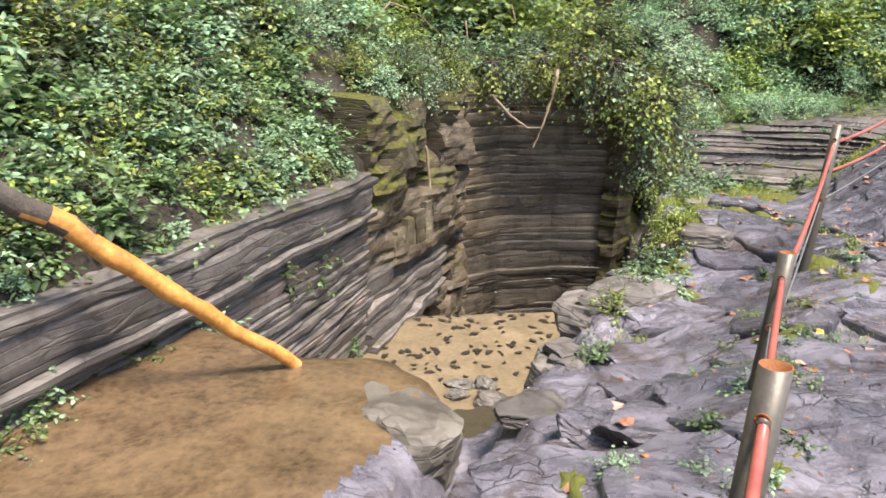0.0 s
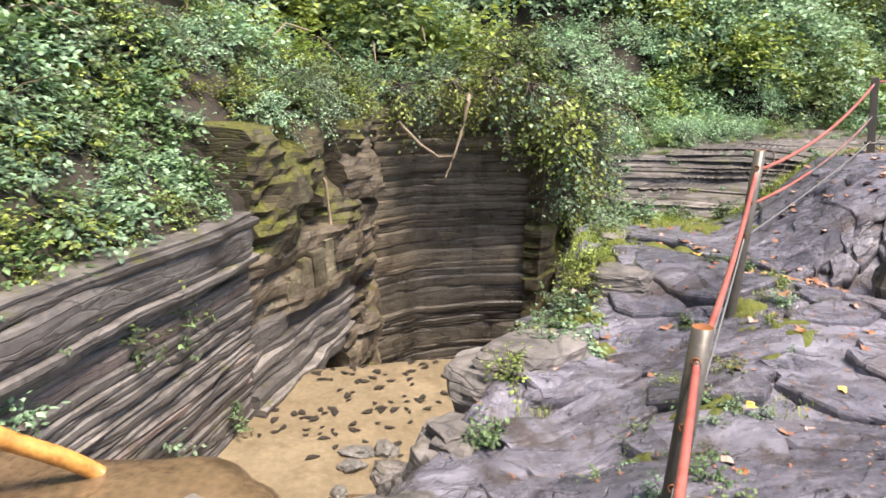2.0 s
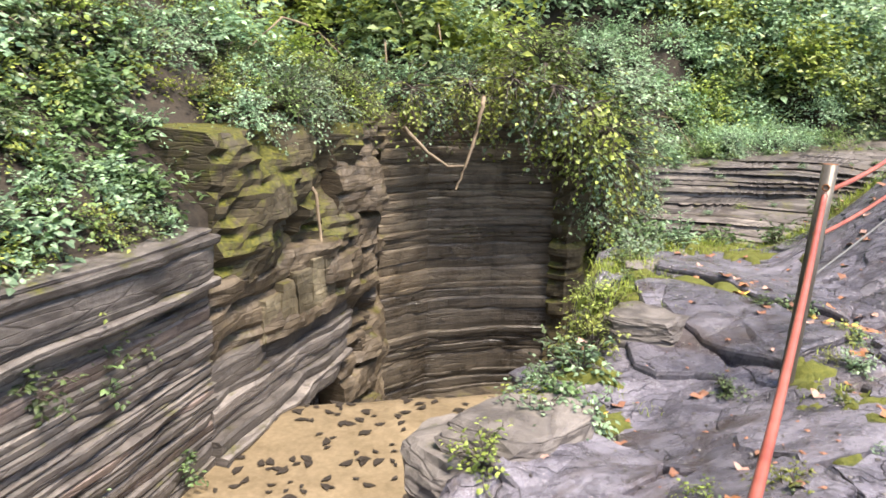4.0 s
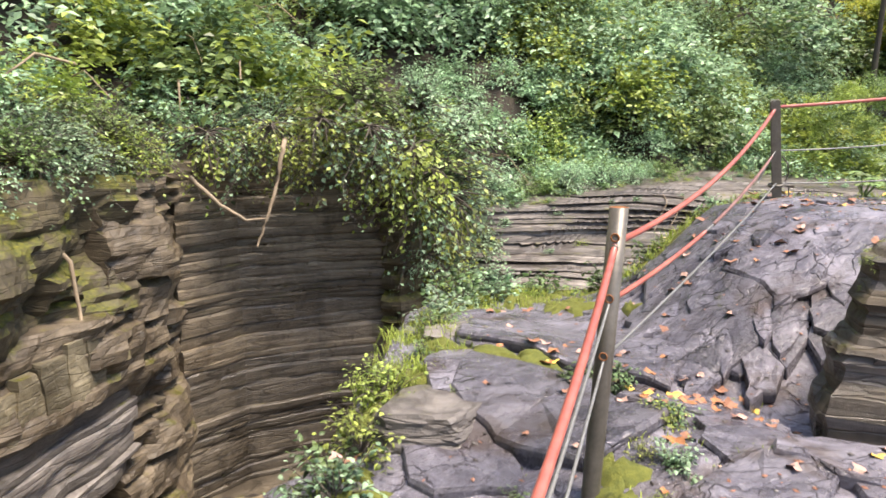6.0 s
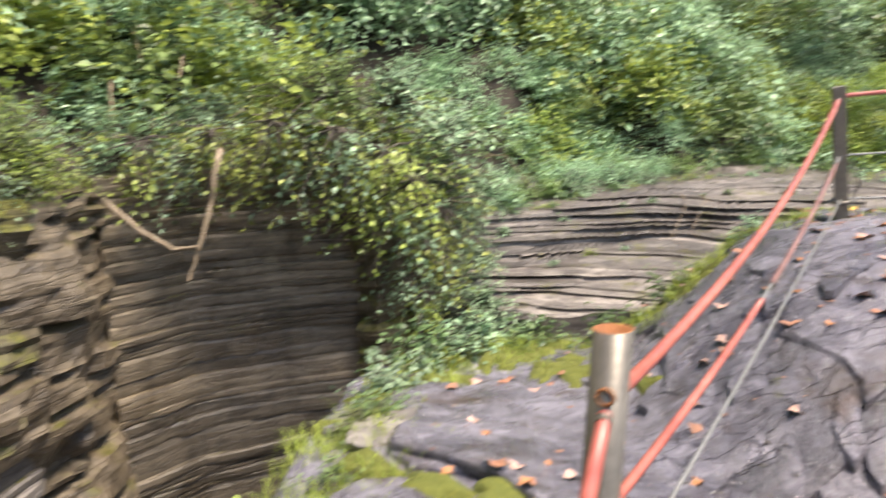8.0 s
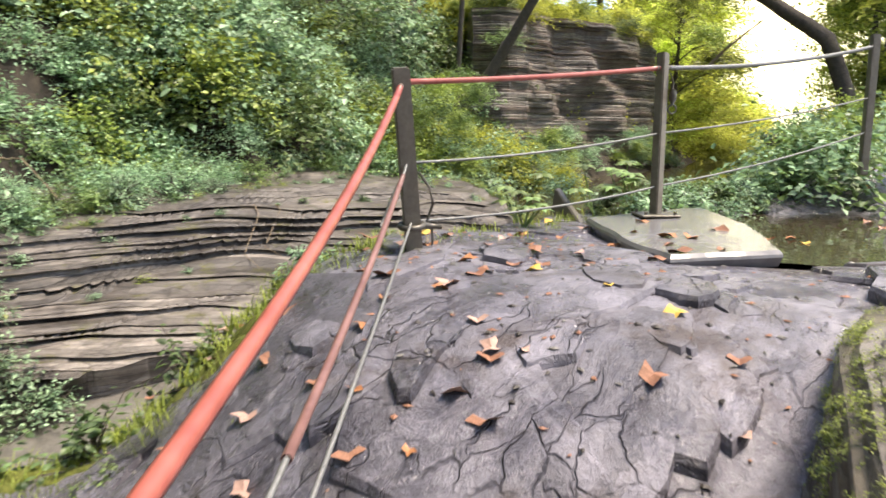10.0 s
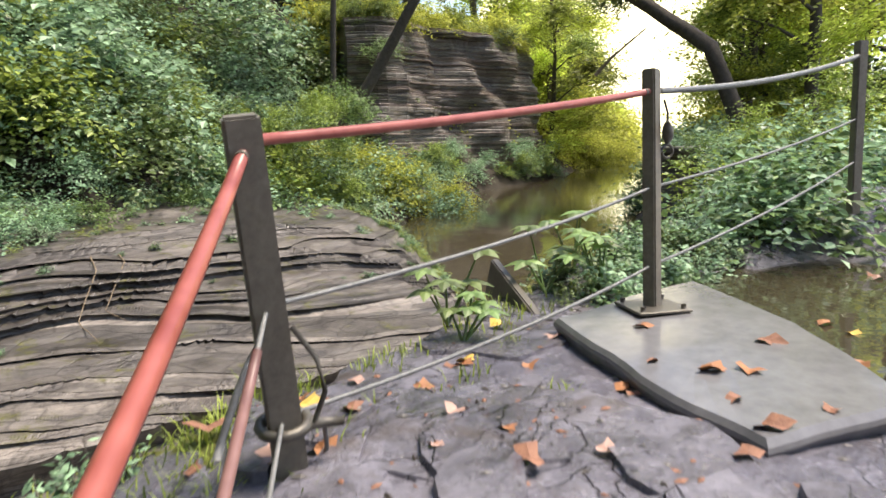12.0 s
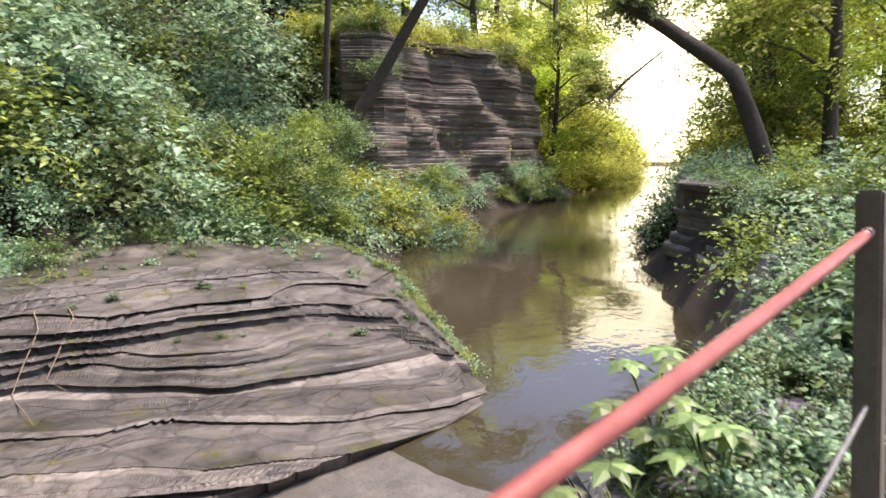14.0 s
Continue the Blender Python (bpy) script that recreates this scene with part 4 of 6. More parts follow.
start = [Vector((-0.3, -0.9, 0.45)), Vector((-0.3, -0.9, 0.18)), Vector((-0.3, -0.9, -0.1))]
prev = start
for p in chain:
    here = [on_post(p, d) for d in ends[p]]
    strand(prev[0] + (Vector((0.06, 0.12, 0.02)) if p == S4 else Vector((0, 0, 0))), here[0], 0.015 if p == S4 else 0.05 if p == S5 else 0.14, 0.016, M_HOSE if p != S5 else M_CABLE, "top_rail_hose" if p != S5 else "railing_cable", "sagging top cable sleeved in faded red hose" if p != S5 else "dark sagging top cable of the railing")
    a, b = prev[1], here[1]
    if p == S3:
        strand(a, b, 0.12, 0.007, M_CABLE, "railing_cable", "thin grey steel middle cable")
        pts = sag(a, b, 0.12, 20)
        tagged(new("hose_sleeve", tube_mesh("hose_sleeve", pts[:9], 0.013, M_HOSE)), "short faded red hose sleeve on a cable", "hose")
        tagged(new("hose_sleeve", tube_mesh("hose_sleeve", pts[9:20], 0.012, M_HOSE_WORN)), "worn brownish hose sleeve on a cable", "hose")
    else:
        strand(a, b, 0.03, 0.007, M_CABLE, "railing_cable", "thin grey steel middle cable")
    strand(prev[2], here[2], 0.035, 0.007, M_CABLE, "railing_cable", "thin grey steel lower cable")
    prev = here
clamp_at = on_post(S3, 0.74)
clamp = tagged(new("cable_clamp"), "dark steel cable clamp on the leaning post", "cable clamp")
clamp.location = clamp_at
part("band", ring_mesh("band", (0, 0, 0), (0.15, 0.1, -1), 0.062, 0.016, M_PIPE), clamp)
part("bolt", tube_mesh("bolt", [(0.04, -0.05, 0), (0.12, -0.09, -0.01)], [0.018, 0.012], M_PIPE, 6), clamp)
part("loose_end", tube_mesh("loose_end", [(0.08, -0.06, 0.0), (0.12, -0.02, -0.1), (0.1, 0.02, -0.2), (0.13, 0.0, -0.3)], 0.007, M_CABLE, 6), clamp)

tagged(new("loose_cable", tube_mesh("loose_cable", [(6.55, 9.96, 0.86), (6.5, 9.95, 0.81), (6.46, 9.95, 0.74), (6.42, 9.95, 0.66), (6.405, 9.95, 0.62)], [0.007, 0.009, 0.009, 0.009, 0.012], M_CABLE)), "pale loose cable end hanging from the leaning post", "cable")
tagged(new("loose_cable", tube_mesh("loose_cable", [(6.63, 9.95, 0.87), (6.65, 9.89, 0.8), (6.655, 9.87, 0.72), (6.66, 9.92, 0.63)], 0.007, M_PIPE)), "dark slack cable looped on the leaning post", "cable")
hook = tagged(new("cable_hook"), "dark cable hook hanging from the railing post", "hook")
hook.location = (8.81, 9.94, 1.46)
part("loop", tube_mesh("loop", [(0, 0, 0), (0.02, -0.01, -0.06), (0.015, -0.01, -0.12)], 0.006, M_PIPE, 6), hook)
part("body", tube_mesh("body", [(0.015, -0.01, -0.1), (0.02, -0.012, -0.13), (0.02, -0.012, -0.17), (0.018, -0.012, -0.2)], [0.012, 0.026, 0.026, 0.01], M_PIPE, 8), hook)
part("ring", ring_mesh("ring", (0.018, -0.012, -0.235), (0.6, 1, 0), 0.03, 0.006, M_PIPE), hook)
bm = bmesh.new()
bmesh.ops.create_cube(bm, size=1, matrix=look((8.72, 10.64, 0.34), (9.2, 11.5, 0.75)) @ Matrix.Diagonal((0.05, 0.24, 0.9, 1)))
bmesh.ops.bevel(bm, geom=list(bm.edges), offset=0.008, segments=2, affect="EDGES")
me = bpy.data.meshes.new("steel_beam")
bm.to_mesh(me)
bm.free()
me.materials.append(M_PIPE)
tagged(new("steel_beam", me), "dark end of an old beam on the bank", "beam")

# ---- log ----
tip, way = Vector((-0.73, 5.35, -1.0)), Vector((-0.612, -0.456, 0.646))
log = tagged(new("fallen_log"), "peeled orange-brown log leaning into the stream", "log")
log.location = tip
lv, lf = tube([way * (4.2 * i / 30) + 0.05 * Vector((n3(i * 0.35, 1), n3(i * 0.35, 2), n3(i * 0.35, 3))) for i in range(31)], [0.048 + 0.0016 * i + 0.014 * n3(i * 0.8, 7) for i in range(31)], 14)
log_me = mesh_from("stem", lv, lf, M_LOG, True)
log_me.materials.append(M_BARK)
for p in log_me.polygons:
    if p.center.length > 1.75 + 0.9 * n3(p.center.x * 9, p.center.y * 9, p.center.z * 9):
        p.material_index = 1
part("stem", log_me, log)
for i, s in enumerate((0.5, 1.15, 1.7, 2.3, 2.75)):
    c = way * s + Vector((0.02 * (-1) ** i, 0.03, 0.055))
    part("knot", tube_mesh("knot", [c, c + Vector((0.01, 0.01, 0.03))], [0.024, 0.012], M_BARK, 8), log, "dark knot")


# ---- foliage ----
def add_leaf(verts, faces, c, out, nrm, s, broad=0.42):
    b = nrm.cross(out).normalized()
    k = len(verts)
    verts += [c, c + out * 0.35 * s + b * broad * s - nrm * 0.04 * s, c + out * 0.75 * s + b * broad * 0.7 * s - nrm * 0.08 * s, c + out * 1.15 * s - nrm * 0.22 * s,
              c + out * 0.75 * s - b * broad * 0.7 * s - nrm * 0.08 * s, c + out * 0.35 * s - b * broad * s - nrm * 0.04 * s, c + out * 0.55 * s + nrm * 0.06 * s]
    faces += [(k, k + 6, k + 1), (k + 1, k + 6, k + 2), (k + 2, k + 6, k + 3), (k + 3, k + 6, k + 4), (k + 4, k + 6, k + 5), (k + 5, k + 6, k)]


def add_leaf_small(verts, faces, c, out, nrm, s, broad=0.42):
    b = nrm.cross(out).normalized()
    k = len(verts)
    verts += [c, c + out * 0.5 * s + b * broad * s + nrm * 0.08 * s, c + out * 1.1 * s - nrm * 0.15 * s, c + out * 0.5 * s - b * broad * s + nrm * 0.08 * s]
    faces += [(k, k + 2, k + 1), (k, k + 3, k + 2)]


def rvec(rng):
    return Vector((rng.gauss(0, 1), rng.gauss(0, 1), rng.gauss(0, 1)))


def spray_bush(rng, R, twigs, leaves, size, droop=0.5, hang=0.0, broad=0.42, spread=1.0):
    """Stems and leaf sprays of a shrub of radius R standing at the origin."""
    lv, lf, sv, sf = [], [], [], []
    for _ in range(twigs):
        az, el = rng.uniform(0, 2 * math.pi), rng.uniform(-0.25, 1.35) if hang == 0 else rng.uniform(-1.2, 0.5)
        d = Vector((math.cos(az) * math.cos(el) * spread, math.sin(az) * math.cos(el) * spread, math.sin(el)))
        length = R * rng.uniform(0.55, 1.15)
        pts = []
        for i in range(6):
            f = i / 5
            pts.append(d * length * f + Vector((0, 0, -droop * length * f * f * 0.5)) + 0.07 * R * f * rvec(rng))
        v, f = tube(pts, [0.011 * R * (1.15 - i / 5) + 0.002 for i in range(6)], 4, False)
        k = len(sv)
        sv += v
        sf += [tuple(q + k for q in face) for face in f]
        for i in range(leaves):
            f = 0.3 + 0.7 * (i + rng.random()) / leaves
            j = min(int(f * 5), 4)
            p = pts[j].lerp(pts[j + 1], f * 5 - j)
            t = (pts[j + 1] - pts[j]).normalized()
            side = t.cross(Vector((0, 0, 1)))
            side = side.normalized() if side.length > 1e-3 else Vector((1, 0, 0))
            out = (t * rng.uniform(0.2, 0.9) + side * (1 if i % 2 else -1) * rng.uniform(0.5, 1.2) + Vector((0, 0, rng.uniform(-0.5, 0.15)))).normalized()
            nrm = (Vector((0, 0, 1)) + 0.45 * rvec(rng) + 0.3 * d)
            nrm = (nrm - out * nrm.dot(out)).normalized()
            (add_leaf if R < 0.8 else add_leaf_small)(lv, lf, p + out * 0.3 * size + 0.03 * R * rvec(rng), out, nrm, size * rng.uniform(0.6, 1.25), broad)
    return (lv, lf), (sv, sf)


def shrub_kind(seed, material, *args, **kw):
    rng = random.Random(seed)
    leaves, stems = spray_bush(rng, *args, **kw)
    return mesh_from("foliage", *leaves, material), mesh_from("stem", *stems, M_BARK)


SMALL = [shrub_kind(100 + i, M_LEAF[(3, 1, 3, 2, 1, 0)[i]], 0.5, 30, 10, (0.072, 0.06, 0.078, 0.05, 0.07, 0.055)[i], broad=0.36) for i in range(6)]
MEDIUM = [shrub_kind(120 + i, M_LEAF[(0, 1, 2, 1)[i]], 1.0, 75, 15, (0.082, 0.09, 0.075, 0.08)[i], broad=0.36) for i in range(4)]
LARGE = [shrub_kind(140 + i, M_LEAF[(1, 1, 2, 0)[i]], 2.0, 100, 20, (0.145, 0.13, 0.135, 0.125)[i], broad=0.36) for i in range(4)]
# Large shrubs in the lit leaf colour, for foliage toward the bright gap.
SUNLIT = [shrub_kind(180 + i, M_LEAF[4], 2.0, 90, 18, 0.14, broad=0.36) for i in range(2)]
HANG = [shrub_kind(160 + i, M_LEAF[(2, 1)[i]], 0.9, 32, 10, 0.085, 0.9, 1.0) for i in range(2)]
frng = random.Random(11)


def shrub(x, y, z, s, kind, name="shrub", label="leafy green shrub rooted on the gorge slope", group="slope shrubs", tilt=0.25):
    root = tagged(new(name), label, name.replace("_", " "), group)
    root.location = (x, y, z)
    root.rotation_euler = (frng.uniform(-tilt, tilt), frng.uniform(-tilt, tilt), frng.uniform(0, 6.28))
    root.scale = (s, s, s * frng.uniform(0.85, 1.1))
    part("foliage", kind[0], root)
    tagged(part("stem", kind[1], root), kind="stuff")
    return root


def along_left(k, t, d):
    a, b = LEFT[k], LEFT[k + 1]
    nx, ny = -(b[1] - a[1]), b[0] - a[0]
    L = math.hypot(nx, ny)
    return a[0] + t * (b[0] - a[0]) + nx / L * d, a[1] + t * (b[1] - a[1]) + ny / L * d


def scatter(k0, k1, n, d0, d1, kinds, s0, s1, lift=0.0, grow=0.0, skip=0.0, **kw):
    for i in range(n):
        k = frng.randint(k0, k1)
        d = frng.uniform(d0, d1)
        x, y = along_left(k, frng.random(), d)
        if n3(x * 0.6, y * 0.6, 4) < skip - 0.5:
            continue
        s = frng.uniform(s0, s1) * (1 + grow * d)
        shrub(x, y, height_at(x, y) + lift * s, s, kinds[frng.randrange(len(kinds))], **kw)


scatter(1, 2, 90, 0.3, 2.0, SMALL, 0.65, 1.1, 0.0, skip=0.12)
scatter(1, 3, 75, 1.4, 3.6, SMALL, 0.9, 1.5, 0.05)
scatter(3, 5, 30, 0.5, 2.5, SMALL, 0.7, 1.2)
scatter(4, 5, 14, 0.6, 2.0, MEDIUM, 0.5, 0.8)
scatter(1, 2, 44, -0.2, 0.4, SMALL, 0.5, 0.85, -0.1)
HL = "overhanging brush with drooping yellowish leaves"
for x, y, z, s in ((-0.95, 10.5, 0.35, 0.45), (-0.65, 11.3, 0.6, 0.5), (-0.35, 12.1, 0.75, 0.5), (0.0, 12.9, 0.75, 0.55), (0.2, 13.6, 0.85, 0.6), (0.3, 14.3, 0.9, 0.7), (1.0, 14.8, 1.1, 0.9), (1.6, 14.9, 0.9, 0.8), (2.2, 15.0, 1.0, 1.0), (2.8, 15.1, 0.9, 0.9), (3.4, 15.3, 0.7, 1.0), (3.9, 15.5, 0.4, 1.0), (4.3, 15.9, 0.0, 1.1), (4.6, 16.4, -0.5, 1.0), (2.6, 14.6, 1.3, 0.9), (3.3, 14.8, 1.2, 1.0), (4.0, 15.2, 0.9, 1.1), (4.5, 15.8, 0.5, 1.1), (4.9, 16.6, 0.0, 1.2), (1.9, 14.4, 1.2, 0.7), (4.3, 15.7, -0.9, 0.7), (4.7, 16.3, -1.3, 0.8)):
    shrub(x, y, z, s, HANG[frng.randrange(2)], "hanging_shrub", HL, "overhanging brush")
for x, y, z, s in ((-0.7, 11.2, 0.7, 0.5), (-0.5, 12.0, 0.8, 0.55), (-1.0, 10.5, 0.35, 0.45), (-0.25, 12.8, 0.85, 0.55), (0.2, 13.4, 0.8, 0.6), (0.8, 15.3, 1.0, 0.8), (1.8, 15.6, 1.2, 0.9), (2.8, 15.7, 1.1, 1.0), (3.8, 16.0, 0.9, 1.1), (4.6, 16.6, 0.5, 1.1), (5.0, 17.4, -0.2, 1.0), (0.0, 13.6, 1.0, 0.7), (-0.4, 12.6, 1.0, 0.6), (3.2, 15.4, 1.6, 1.0), (4.2, 16.0, 1.5, 1.0), (5.1, 17.0, 0.9, 1.1), (5.4, 18.0, 0.2, 1.0)):
    shrub(x, y, z, s, MEDIUM[frng.randrange(4)], label="dense leafy brush along the alcove rim", group="rim brush")
FAR = []


def far_scatter(k0, k1, n, d0, d1, kinds, s0, s1, lift=0.0):
    for _ in range(n):
        x, y = along_left(frng.randint(k0, k1), frng.random(), frng.uniform(d0, d1))
        FAR.append((x, y, height_at(x, y), frng.uniform(s0, s1), kinds[frng.randrange(len(kinds))]))


far_scatter(0, 3, 60, 2.6, 6.5, MEDIUM, 0.8, 1.3)
far_scatter(1, 2, 170, 0.2, 2.8, SMALL, 0.7, 1.2)
far_scatter(1, 2, 110, -0.1, 0.9, SMALL, 0.45, 0.85)
far_scatter(2, 3, 50, 1.0, 3.2, SMALL, 0.8, 1.4)
far_scatter(5, 8, 40, 0.6, 4.0, MEDIUM, 0.7, 1.2)
far_scatter(3, 8, 60, 3.5, 9.0, LARGE, 0.5, 0.9)
far_scatter(9, 12, 60, 5.8, 9.0, MEDIUM, 0.8, 1.5)
far_scatter(9, 12, 60, 7.0, 14.0, LARGE, 0.6, 1.1)
far_scatter(15, 16, 16, 3.0, 9.0, LARGE, 0.6, 1.0)
far_scatter(17, len(LEFT) - 4, 60, 5.0, 14.0, LARGE, 0.8, 1.4)


def area_scatter(x0, x1, y0, y1, n, kinds, s0, s1, up=0.0):
    for _ in range(n):
        x, y = frng.uniform(x0, x1), frng.uniform(y0, y1)
        FAR.append((x, y, height_at(x, y) + up, frng.uniform(s0, s1), kinds[frng.randrange(len(kinds))]))


area_scatter(12, 23, 22.2, 30, 60, LARGE[:2] + LARGE[3:], 0.6, 1.1)
area_scatter(3, 14, 24, 36, 50, LARGE[:2], 1.0, 1.6)
area_scatter(-9, 4, 17, 30, 46, LARGE, 1.0, 1.5)
area_scatter(-12, -6.5, 2, 17, 30, LARGE, 0.9, 1.4)
area_scatter(5.0, 8.0, 21.2, 24, 16, MEDIUM, 0.7, 1.1)
area_scatter(5.2, 6.6, 19.2, 21.5, 8, MEDIUM, 0.5, 0.8)
area_scatter(18.5, 32, 8, 13, 36, LARGE, 0.5, 0.9)
area_scatter(14.5, 20, 8, 12.5, 26, MEDIUM, 0.8, 1.3)
area_scatter(24, 36, 14.5, 18.5, 26, LARGE, 0.5, 0.9)
area_scatter(14, 36, 29, 38, 40, LARGE, 1.1, 1.7)
area_scatter(25, 37, 28.2, 31, 30, SUNLIT, 0.6, 1.0, 0.8)
area_scatter(36.5, 50, 28, 35, 60, SUNLIT, 0.7, 1.2, 0.3)
area_scatter(42, 60, 36, 44, 40, SUNLIT, 0.9, 1.5)
area_scatter(40, 70, 12, 24, 40, SUNLIT, 0.9, 1.5)
area_scatter(9.0, 12.0, 20.6, 23.5, 22, MEDIUM[1:2] + MEDIUM[3:], 0.5, 0.8)
ridge = [(9.0, 21.2, 0.1), (12.0, 22.0, 0.3), (14.5, 22.0, 0.25), (16.2, 21.2, 0.05), (16.5, 20.0, -0.15), (16.45, 18.8, -0.45), (15.55, 17.1, -0.95), (14.85, 15.8, -1.35), (14.5, 15.0, -1.5)]
for i in range(330):
    px, py, pz = polyline_at(ridge, frng.random() ** 0.7)
    d = abs(frng.gauss(0, 0.35))
    FAR.append((px + 0.6 * d - 0.2, py + 0.5 * d - 0.15, pz - 0.06 - 0.3 * d, frng.uniform(0.25, 0.6), SMALL[(3, 0, 3, 4)[i % 4]]))
for i in range(110):
    f = frng.uniform(0.0, 0.62)
    px, py, pz = on_shelf(f, 1.0)
    d = frng.uniform(-0.5, 1.7)
    FAR.append((px + 0.25 * d, py + d, pz + 0.12 * max(d, 0) - 0.05, frng.uniform(0.4, 0.75), MEDIUM[(0, 1, 3, 1)[i % 4]]))
for i in range(70):
    px, py, pz = on_shelf(frng.uniform(0.0, 0.85), frng.choice((0.72, 0.8, 0.9, 0.97)))
    FAR.append((px, py, pz - 0.04, frng.uniform(0.25, 0.55), SMALL[(0, 3, 4, 3)[i % 4]]))
for i in range(26):
    h = frng.uniform(-0.2, 2.4)
    FAR.append((17.3 + frng.gauss(0, 0.55), 21.6 + frng.gauss(0, 0.55), h, frng.uniform(0.4, 0.7), MEDIUM[(2, 0, 2)[i % 3]]))
area_scatter(19, 24, 22.5, 26, 22, SUNLIT + LARGE[2:3], 0.4, 0.7, 0.4)
cliff = [(23.8, 28.0, 5.5), (25.4, 26.8, 5.5), (28, 27.6, 5.5), (32, 27.4, 5.5), (36, 28.2, 5.5)]
for i in range(90):
    px, py, pz = polyline_at(cliff, frng.random())
    d = frng.uniform(-0.5, 2.4)
    FAR.append((px, py + d, pz + frng.uniform(-0.1, 0.5), frng.uniform(0.3, 0.6), (SUNLIT + LARGE[2:])[i % 4]))
for i in range(40):
    px, py, pz = polyline_at(cliff, frng.random())
    FAR.append((px, py - frng.uniform(1.2, 1.8), frng.uniform(-0.4, 0.9), frng.uniform(0.5, 0.9), MEDIUM[i % 4]))
for i in range(150):
    p = LEDGE[int(frng.uniform(0.0, 0.55) * 150), int(min(0.9, abs(frng.gauss(0.35, 0.2))) * 80)]
    FAR.append((float(p[0]), float(p[1]), float(p[2]) - 0.03, frng.uniform(0.07, 0.16), SMALL[3]))
bank_top = [(33, 19.0, 0.95), (27, 16.9, 0.95), (21.4, 14.9, 0.95), (18.7, 12.9, 0.95), (17.5, 11.1, 0.95)]
for i in range(70):
    px, py, pz = polyline_at(bank_top, frng.random())
    d = frng.uniform(-0.1, 1.6)
    FAR.append((px + 0.4 * d, py - 0.9 * d, pz - 0.15, frng.uniform(0.4, 0.8), MEDIUM[(0, 1, 3, 2)[i % 4]]))
for i in range(380):
    x, y = frng.uniform(8.9, 15.5), frng.uniform(10.2, 12)
    if float(side_of(RIGHT, np.array([[x]]), np.array([[y]]))[0][0, 0]) > -0.25:
        continue
    FAR.append((x, y, height_at(x, y), frng.uniform(0.35, 0.7), SMALL[(0, 1, 4, 5)[i % 4]]))
for x, y, z, s in ((17.0, 10.6, 1.0, 0.9), (17.8, 11.3, 1.1, 0.8), (18.6, 12.3, 1.0, 0.7), (16.6, 9.8, 1.2, 1.0), (17.6, 10.2, 1.5, 0.9), (19.4, 12.6, 1.3, 0.8), (18.3, 11.0, 1.8, 0.9)):
    FAR.append((x, y, z, s, MEDIUM[2]))
area_scatter(60, 88, 36, 54, 70, SUNLIT, 1.6, 2.8)
area_scatter(58, 88, 22, 34, 40, SUNLIT, 1.4, 2.4)
for _ in range(90):
    uu, vv = frng.uniform(13, 34), frng.uniform(2.8, 12)
    x, y = 0.56 * uu + 0.83 * vv, 0.83 * uu - 0.56 * vv
    if -float(side_of(RIGHT, np.array([[x]]), np.array([[y]]))[0][0, 0]) > 0.8 and x > 11.5:
        FAR.append((x, y, height_at(x, y), frng.uniform(0.6, 1.2), (MEDIUM + LARGE)[frng.randrange(8)] if x > 17 else MEDIUM[frng.randrange(4)]))
for (x, y, s) in ((9.3, 10.8, 0.8), (9.9, 10.7, 0.9), (10.6, 10.9, 1.0), (11.3, 11.1, 1.2), (12.1, 11.0, 1.2), (10.3, 11.3, 0.8), (11.8, 10.4, 1.1), (12.6, 10.2, 1.3), (8.9, 11.0, 0.6), (11.0, 10.3, 0.7), (10.0, 11.4, 0.9), (10.8, 11.5, 1.0), (11.6, 11.7, 1.1), (12.5, 11.6, 1.2), (13.2, 11.2, 1.3), (13.4, 12.0, 1.1), (14.3, 12.2, 1.3), (9.4, 11.2, 0.7), (12.0, 12.0, 0.9), (10.4, 10.4, 0.6), (13.0, 10.6, 1.2), (14.0, 11.2, 1.4)):
    if float(side_of(RIGHT, np.array([[x]]), np.array([[y]]))[0][0, 0]) < -0.1:
        shrub(x, y, height_at(x, y), 0.7 * s, SMALL[(0, 1, 4)[frng.randrange(3)]], label="low leafy plant beside the pool", group="poolside plants")


# far brush, joined by kind of leaf
for kind in SMALL + MEDIUM + LARGE + SUNLIT:
    me = kind[0]
    base = np.empty(len(me.vertices) * 3)
    me.vertices.foreach_get("co", base)
    base = base.reshape(-1, 3)
    tris = np.array([p.vertices[:] for p in me.polygons])
    av, af, n = [], [], 0
    for x, y, z, s, k in FAR:
        if k is kind and not (x > 34 and 0.355 < (y - 9.7) / (x - 6.7) < 0.46):
            a = frng.uniform(0, 6.28)
            R = np.array(Matrix.Rotation(a, 3, "Z") @ Matrix.Rotation(frng.uniform(-0.3, 0.3), 3, "X"))
            av.append(base @ R.T * s + np.array([x, y, z]))
            af.append(tris + n)
            n += len(base)
    if av:
        tagged(new("far_brush", mesh_from("far_brush", np.concatenate(av), np.concatenate(af).tolist(), me.materials[0])), "dense leafy brush covering the far gorge slopes", "brush", kind="stuff")


